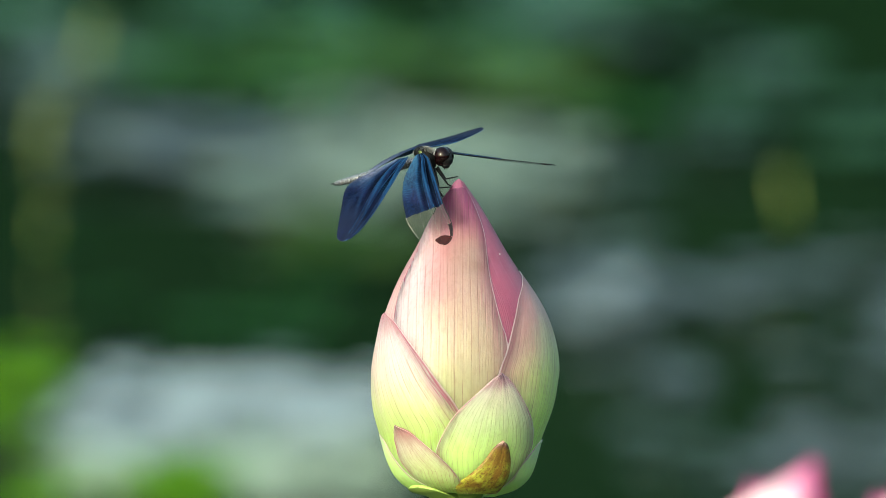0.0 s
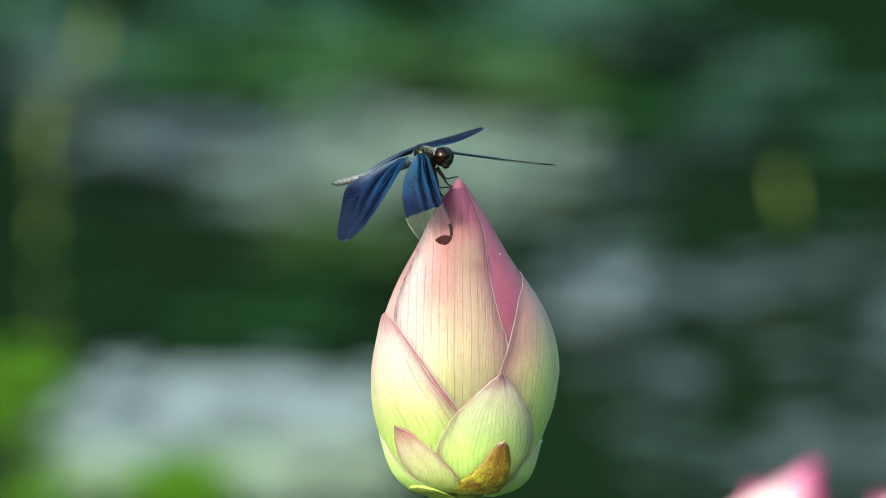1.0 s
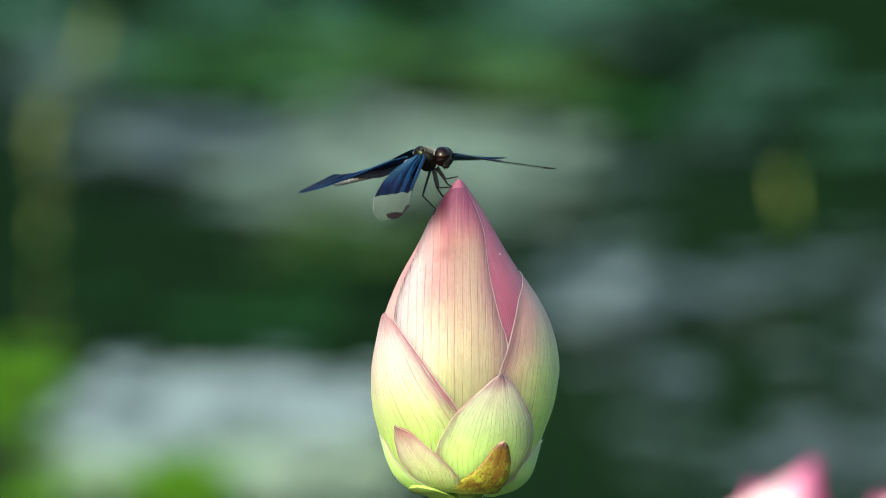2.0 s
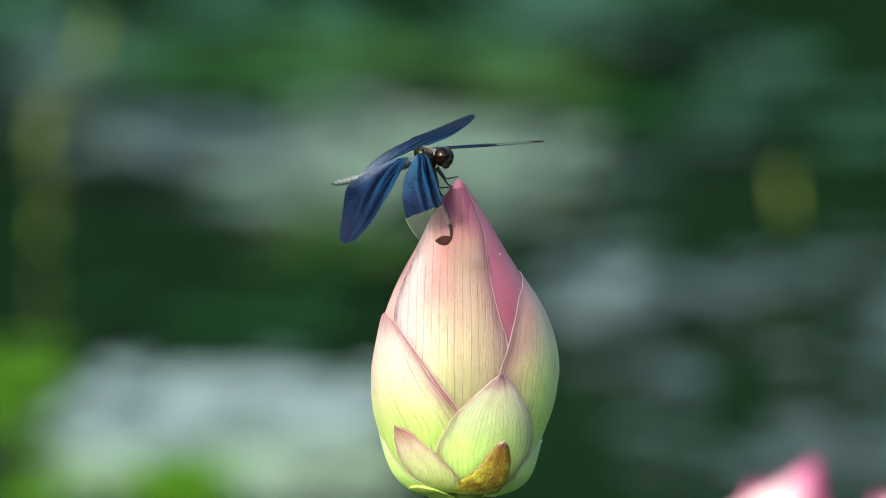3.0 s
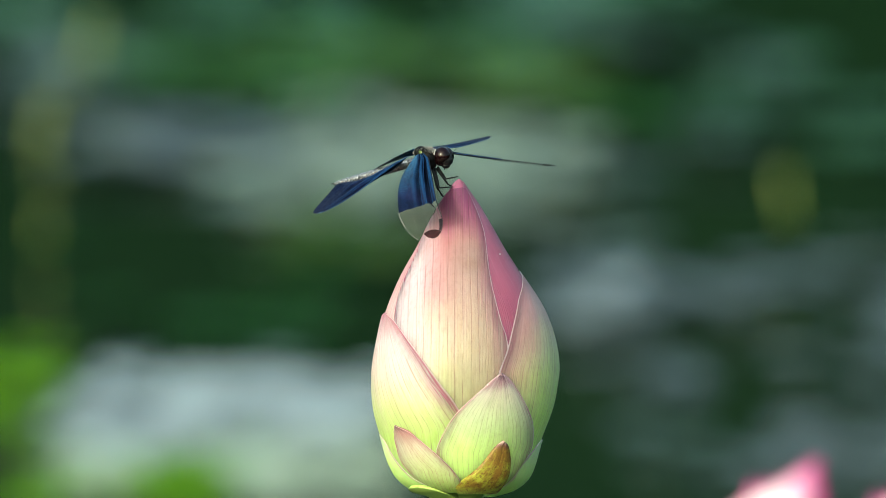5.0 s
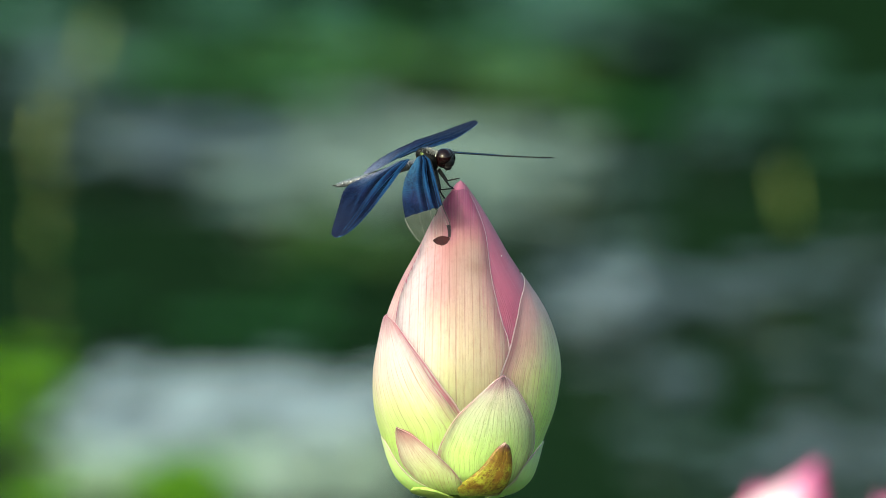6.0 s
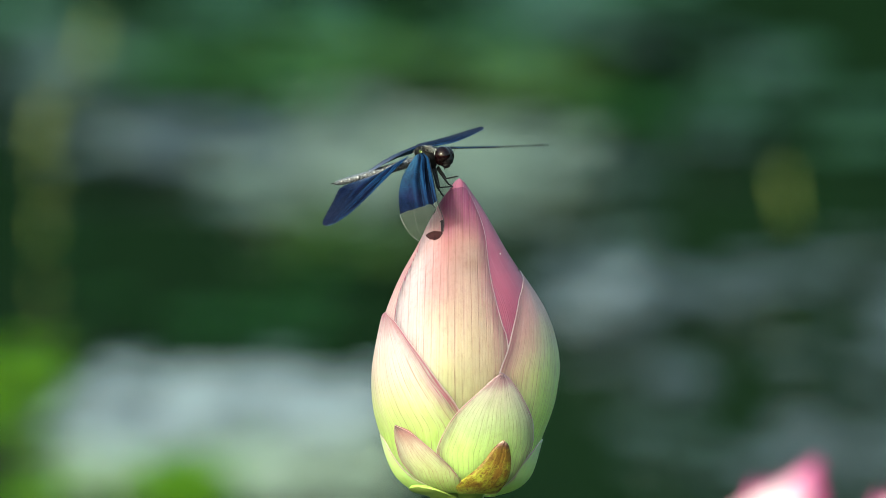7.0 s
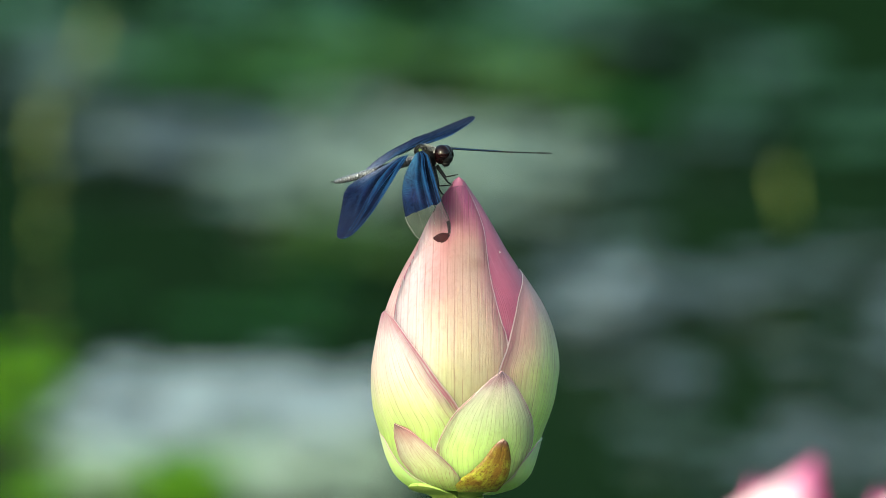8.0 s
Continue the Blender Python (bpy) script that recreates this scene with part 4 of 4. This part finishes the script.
patch(440, 780, 80, 165, 0.7, 90, 140, mat_leaf_olive, OLIVE, 5)
patch(400, 700, 150, 205, 0.6, 70, 110, mat_leaf, FRESH)
patch(620, 980, 95, 190, 0.8, 100, 160, mat_leaf_olive, OLIVE)
patch(560, 820, -40, 30, 0.5, 140, 190, mat_leaf_deep, DARK, 5)
patch(700, 960, 10, 100, 0.8, 110, 170, mat_leaf, FRESH, 5)
patch(880, 1280, -30, 110, 0.8, 130, 200, mat_leaf_teal, TEAL, 7)
patch(860, 1260, 0, 110, 0.9, 100, 150, mat_leaf_teal, TEAL, 5)
patch(900, 1250, 20, 130, 0.45, 90, 140, mat_leaf_grey, GREY, 4)
patch(1040, 1230, 150, 225, 0.8, 80, 130, mat_leaf_deep, DARK, 5)
patch(1040, 1170, 165, 220, 0.3, 70, 110, mat_leaf_olive, OLIVE, 5)
patch(1210, 1420, 110, 250, 0.8, 80, 130, mat_leaf_teal, TEAL, 6)
patch(1230, 1420, 120, 260, 0.3, 80, 130, mat_leaf_grey, GREY, 5)
patch(1490, 1640, 130, 290, 0.30, 80, 130, mat_leaf_teal, TEAL, 6)
# the far pale band: leaf colours painted as sky mirrored on the water
patch(120, 640, 215, 290, 1.1, 55, 100, mat_leaf_sky_grey, GREY)
patch(130, 300, 225, 265, 0.7, 50, 80, mat_leaf_sky_pale, SKY_PALE)
patch(330, 640, 262, 312, 1.2, 40, 72, mat_leaf_sky_pale, SKY_PALE)
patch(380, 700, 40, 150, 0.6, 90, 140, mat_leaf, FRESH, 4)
patch(520, 1040, 224, 325, 1.4, 42, 76, mat_leaf_sky_pale, SKY_PALE)
patch(590, 820, 165, 235, 0.7, 60, 100, mat_leaf_sky_pale, SKY_PALE)
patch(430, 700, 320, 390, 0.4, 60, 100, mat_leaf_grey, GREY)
patch(480, 860, 310, 390, 0.75, 50, 90, mat_leaf_sky_pale, SKY_PALE)
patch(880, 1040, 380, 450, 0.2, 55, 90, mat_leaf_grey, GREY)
patch(840, 990, 310, 400, 0.6, 50, 80, mat_leaf_sky_pale, SKY_PALE)
patch(1060, 1350, 300, 430, 0.08, 50, 90, mat_leaf_grey, GREY)
# the dark water and what floats on it
patch(100, 600, 420, 560, 0.2, 60, 100, mat_leaf_deep, DARK)
patch(520, 740, 378, 460, 0.95, 50, 90, mat_leaf_olive, OLIVE)
patch(520, 720, 395, 440, 0.5, 50, 80, mat_leaf, FRESH)
patch(230, 620, 560, 605, 0.5, 60, 100, mat_leaf_deep, DARK)
# the near pale patch, painted as mirrored sky, with fresh leaves beside it
patch(-110, 70, 600, 780, 0.8, 45, 75, mat_leaf_lime, SUNNY, 10, (0.02, 0.05))
patch(50, 190, 630, 780, 0.4, 40, 65, mat_leaf, FRESH, 6)
patch(110, 680, 664, 735, 1.3, 30, 58, mat_leaf_sky_bright, SKY_PALE, 3)
patch(110, 620, 620, 665, 0.12, 45, 80, mat_leaf_sky_grey, GREY, 3)
patch(110, 650, 725, 800, 1.1, 32, 62, mat_leaf_sky_bright, SKY_PALE)
patch(420, 680, 775, 900, 1.4, 45, 85, mat_leaf_sky_mint, SKY_PALE)
patch(50, 300, 790, 890, 1.0, 45, 80, mat_leaf_sky_mint, SKY_PALE)
patch(20, 420, 800, 910, 0.45, 45, 75, mat_leaf_lime, SUNNY, 6)
patch(250, 410, 830, 920, 1.5, 50, 75, mat_leaf_lime, SUNNY, 8, (0.02, 0.04))
# the grey leaves beyond the bud, the paler ones painted as mirrored sky
patch(960, 1330, 470, 575, 0.75, 34, 64, mat_leaf_sky_grey, GREY)
patch(970, 1180, 490, 580, 0.25, 45, 80, mat_leaf_sky_bright, SKY_PALE)
patch(960, 1120, 435, 485, 0.35, 50, 90, mat_leaf_sky_grey, GREY)
patch(1400, 1640, 610, 700, 0.1, 45, 80, mat_leaf_sky_grey, GREY)
patch(1300, 1640, 440, 610, 0.19, 34, 64, mat_leaf_sky_grey, GREY)
patch(1050, 1420, 625, 700, 0.2, 30, 56, mat_leaf_sky_grey, GREY)
patch(1440, 1640, 390, 450, 0.15, 50, 90, mat_leaf_grey, GREY)
patch(1130, 1320, 760, 870, 0.25, 40, 65, mat_leaf_grey, GREY)
patch(1350, 1640, 745, 850, 0.8, 32, 58, mat_leaf_sky_grey, GREY)
far_leaves(far_out)


def reed(reach, heads, label):
    """A thin withered stalk that carries narrow yellowish heads, from the top down."""
    foot = beyond(*heads[-1][:2], reach)
    r = tagged(new("seed_stalk"), label, "water plant")
    r.matrix_basis = pose(foot.x, foot.y, 0)
    here = [beyond(px, py, reach) - Vector((foot.x, foot.y, 0)) for px, py, _, _ in heads]
    bm = bmesh.new()
    tube(bm, [here[0] + Vector((0.004, 0, 0.05))] + here + [Vector((0.01, 0, -0.3))], 0.0016, 8)
    part("stalk", bm, mat_leaf_stalk, r)
    for p, (_, _, tall, lean) in zip(here, heads):
        bm = bmesh.new()
        ball(bm, p, (tall * 0.13, tall * 0.13, tall), Euler((0, radians(lean), 0)).to_matrix(), 16, 12)
        part("seed_head", bm, mat_straw, r, "narrow yellow-green seed head")
    return r


reed(13.4, ((162, 72, 0.034, 12), (116, 152, 0.022, 20), (74, 228, 0.038, 8), (82, 322, 0.022, -3), (76, 405, 0.025, 2)), "withered leaning stalk with yellow-green seed heads in the pond")
reed(13.4, ((1390, 345, 0.034, -10),), "short withered stalk with one yellow-green seed head")


# ---- what moves ----
def motions():
    near_fore = [
        (0, 26.3, 39.8, -72.7), (1.7, 26.3, 39.8, -72.7), (1.85, 18.3, 34.2, -86.9), (1.9, 13.0, 30.1, -93.9), (2, 9.0, 27.7, -99.2),
        (2.1, 11.2, 31.0, -93.8), (2.2, 14.1, 33.4, -89.5), (2.3, 17.0, 34.2, -85.5), (2.4, 18.8, 36.0, -83.3), (2.5, 21.6, 36.6, -79.7),
        (2.6, 22.4, 37.6, -78.8), (2.7, 24.2, 38.1, -76.7), (2.8, 26.9, 39.9, -71.9), (2.9, 27.4, 39.7, -71.3), (3, 26.2, 40.1, -72.6),
        (3.3, 25.2, 39.8, -72.9), (4, 25.2, 40.0, -73.1), (4.3, 25.2, 39.0, -75.4), (4.4, 14.4, 33.5, -89.6), (4.5, 9.6, 29.2, -97.4),
        (4.6, 13.8, 33.2, -89.9), (4.7, 14.1, 33.4, -89.5), (4.8, 17.0, 34.2, -85.5), (4.9, 18.8, 36.0, -83.3), (5, 21.6, 36.6, -79.7),
        (5.1, 22.4, 37.6, -78.8), (5.2, 24.2, 38.1, -76.7), (5.3, 25.6, 38.5, -74.5), (5.5, 25.9, 39.6, -73.1), (5.6, 26.5, 39.4, -73.2),
        (5.8, 23.5, 40.1, -74.3), (6, 22.3, 39.3, -75.1), (6.1, 21.5, 36.8, -79.2), (6.2, 18.3, 34.2, -86.9), (6.3, 13.0, 30.1, -93.9),
        (6.4, 9.0, 27.7, -99.2), (6.5, 11.2, 31.0, -93.8), (6.6, 14.1, 33.4, -89.5), (6.7, 17.0, 34.2, -85.5), (6.8, 18.8, 36.0, -83.3),
        (6.9, 21.6, 36.6, -79.7), (7, 22.4, 37.6, -78.8), (7.1, 24.2, 38.1, -76.7), (7.2, 25.6, 38.5, -74.5), (7.4, 25.9, 39.6, -73.1),
        (7.5, 26.5, 39.4, -73.2), (8, 29.2, 39.5, -74.0)]
    near_hind = [
        (0, -14.0, 39.4, -123.7), (1.7, -14.0, 39.4, -123.7), (1.85, -3.3, 28.0, -132.2), (1.9, -3.9, 22.2, -136.9), (2, -1.3, 15.9, -140.5),
        (2.1, 2.6, 12.2, -144.0), (2.2, 5.0, 12.8, -143.3), (2.3, -1.0, 16.2, -139.3), (2.4, -6.3, 22.5, -137.0), (2.5, -2.6, 25.3, -133.7),
        (2.6, -6.6, 31.4, -130.2), (2.7, -10.3, 37.9, -125.9), (2.8, -15.1, 43.9, -118.4), (2.9, -14.7, 41.3, -119.9), (3, -15.4, 40.6, -122.2),
        (3.3, -15.4, 39.5, -123.6), (4, -13.6, 39.0, -123.9), (4.3, -7.7, 35.6, -126.9), (4.4, 2.7, 28.0, -133.2), (4.5, 0.1, 20.1, -138.6),
        (4.6, 3.5, 16.2, -141.3), (4.7, 5.0, 12.8, -143.3), (4.8, -1.0, 16.2, -139.3), (4.9, -6.3, 22.5, -137.0), (5, -2.6, 25.3, -133.7),
        (5.1, -6.6, 31.4, -130.2), (5.2, -10.3, 37.9, -125.9), (5.3, -6.2, 41.8, -117.5), (5.5, -12.8, 42.9, -119.3), (5.6, -11.5, 40.8, -120.5),
        (5.8, -14.5, 38.7, -124.2), (5.9, -13.7, 37.7, -124.4), (6, -13.9, 36.5, -127.2), (6.1, -8.4, 33.4, -128.4), (6.2, -3.3, 28.0, -132.2),
        (6.3, -3.9, 22.2, -136.9), (6.4, -1.3, 15.9, -140.5), (6.5, 2.6, 12.2, -144.0), (6.6, 5.0, 12.8, -143.3), (6.7, -1.0, 16.2, -139.3),
        (6.8, -6.3, 22.5, -137.0), (6.9, -2.6, 25.3, -133.7), (7, -6.6, 31.4, -130.2), (7.1, -10.3, 37.9, -125.9), (7.2, -6.2, 41.8, -117.5),
        (7.4, -12.8, 42.9, -119.3), (7.5, -11.5, 40.8, -120.5), (7.8, -9.2, 39.2, -121.1), (8, -10.2, 39.1, -123.6)]
    far_hind = [
        (0, 176.6, -9.5, 55.4), (1.7, 176.6, -9.5, 55.4), (1.85, 178.8, -7.5, 52.5), (1.9, 177.6, -3.5, 49.2), (2, 174.4, 3.2, 42.3),
        (2.1, 169.8, 5.7, 40.1), (2.2, 171.4, 4.0, 41.0), (2.3, 175.6, -0.1, 44.9), (2.4, 178.3, -2.9, 48.0), (2.5, 177.1, -5.7, 51.9),
        (2.6, 176.5, -9.7, 55.4), (2.7, 175.3, -15.3, 60.6), (2.8, 176.8, -18.2, 62.4), (2.9, 176.8, -17.1, 61.6), (3, 177.3, -15.1, 59.2),
        (3.3, 178.4, -12.1, 57.5), (4, 178.5, -11.4, 56.0), (4.3, 177.9, -9.4, 55.2), (4.4, 178.1, -3.5, 49.5), (4.5, 174.5, 3.7, 42.2),
        (4.6, 170.5, 6.4, 39.1), (4.7, 171.4, 4.0, 41.0), (4.8, 175.6, -0.1, 44.9), (4.9, 178.3, -2.9, 48.0), (5, 177.1, -5.7, 51.9),
        (5.1, 176.5, -9.7, 55.4), (5.2, 175.3, -15.3, 60.6), (5.3, 173.5, -19.9, 66.1), (5.5, 173.4, -20.5, 66.1), (5.6, 174.0, -18.3, 64.3),
        (5.8, 177.9, -15.5, 60.7), (5.9, 178.2, -14.8, 60.0), (6, 178.5, -13.3, 58.9), (6.1, 178.5, -11.5, 56.7), (6.2, 178.8, -7.5, 52.5),
        (6.3, 177.6, -3.5, 49.2), (6.4, 174.4, 3.2, 42.3), (6.5, 169.8, 5.7, 40.1), (6.6, 171.4, 4.0, 41.0), (6.7, 175.6, -0.1, 44.9),
        (6.8, 178.3, -2.9, 48.0), (6.9, 177.1, -5.7, 51.9), (7, 176.5, -9.7, 55.4), (7.1, 175.3, -15.3, 60.6), (7.2, 173.5, -19.9, 66.1),
        (7.4, 173.4, -20.5, 66.1), (7.5, 174.0, -18.3, 64.3), (7.8, 175.1, -15.5, 60.0), (8, 175.2, -13.8, 59.4)]
    far_fore = [
        (0, -179.9, 7.2, 14.1), (1.7, -179.9, 7.2, 14.1), (1.85, 180.0, 5.8, 16.5), (1.9, -179.9, 7.3, 13.6), (2, -179.9, 8.8, 11.4),
        (2.1, -179.8, 10.0, 11.1), (2.2, -179.7, 10.2, 11.0), (2.3, -179.6, 9.5, 12.5), (2.4, -179.7, 9.5, 12.1), (2.5, -179.9, 7.5, 13.6),
        (2.6, 179.5, -1.1, 23.5), (2.7, -177.0, -12.7, 35.9), (2.8, -174.5, -15.6, 37.5), (2.9, -176.5, -7.2, 31.1), (3, -178.5, -2.8, 26.7),
        (3.3, 179.8, 2.2, 19.4), (4, 179.7, 4.8, 16.8), (4.3, 179.9, 5.7, 15.8), (4.4, 180.0, 6.9, 14.2), (4.5, -179.8, 8.6, 12.4),
        (4.6, -179.8, 10.1, 10.9), (4.7, -179.7, 10.2, 11.0), (4.8, -179.6, 9.5, 12.5), (4.9, -179.7, 9.5, 12.1), (5, -179.9, 7.5, 13.6),
        (5.1, 179.5, -1.1, 23.5), (5.2, -177.0, -12.7, 35.9), (5.3, -175.0, -18.2, 38.9), (5.5, -178.0, -4.1, 27.5), (5.6, -179.0, -1.2, 22.6),
        (5.8, 179.6, 1.8, 19.0), (5.9, 179.9, 2.5, 19.5), (6, -179.8, 3.5, 18.2), (6.1, 179.6, 4.2, 17.3), (6.2, 180.0, 5.8, 16.5),
        (6.3, -179.9, 7.3, 13.6), (6.4, -179.9, 8.8, 11.4), (6.5, -179.8, 10.0, 11.1), (6.6, -179.7, 10.2, 11.0), (6.7, -179.6, 9.5, 12.5),
        (6.8, -179.7, 9.5, 12.1), (6.9, -179.9, 7.5, 13.6), (7, 179.5, -1.1, 23.5), (7.1, -177.0, -12.7, 35.9), (7.2, -175.0, -18.2, 38.9),
        (7.4, -178.0, -4.1, 27.5), (7.5, -179.0, -1.2, 22.6), (7.8, 179.8, 2.3, 20.0), (8, -179.9, 3.1, 19.4)]
    for key, rows in (("near_fore", near_fore), ("near_hind", near_hind), ("far_hind", far_hind), ("far_fore", far_fore)):
        wing, hinge = hinges[key]
        walk(wing, [(t, pose(*hinge, *turn)) for t, *turn in rows])
    walk(flower, [(t, Matrix.Translation(FLOWER + Vector((dx, 0, 0)))) for t, dx in
                  ((0, 0), (1.5, 0), (3.0, 0.0005), (4.0, 0.0014), (4.7, 0.0012), (6.0, 0.0006), (7.2, 0.001), (8.0, 0.0005))])


motions()
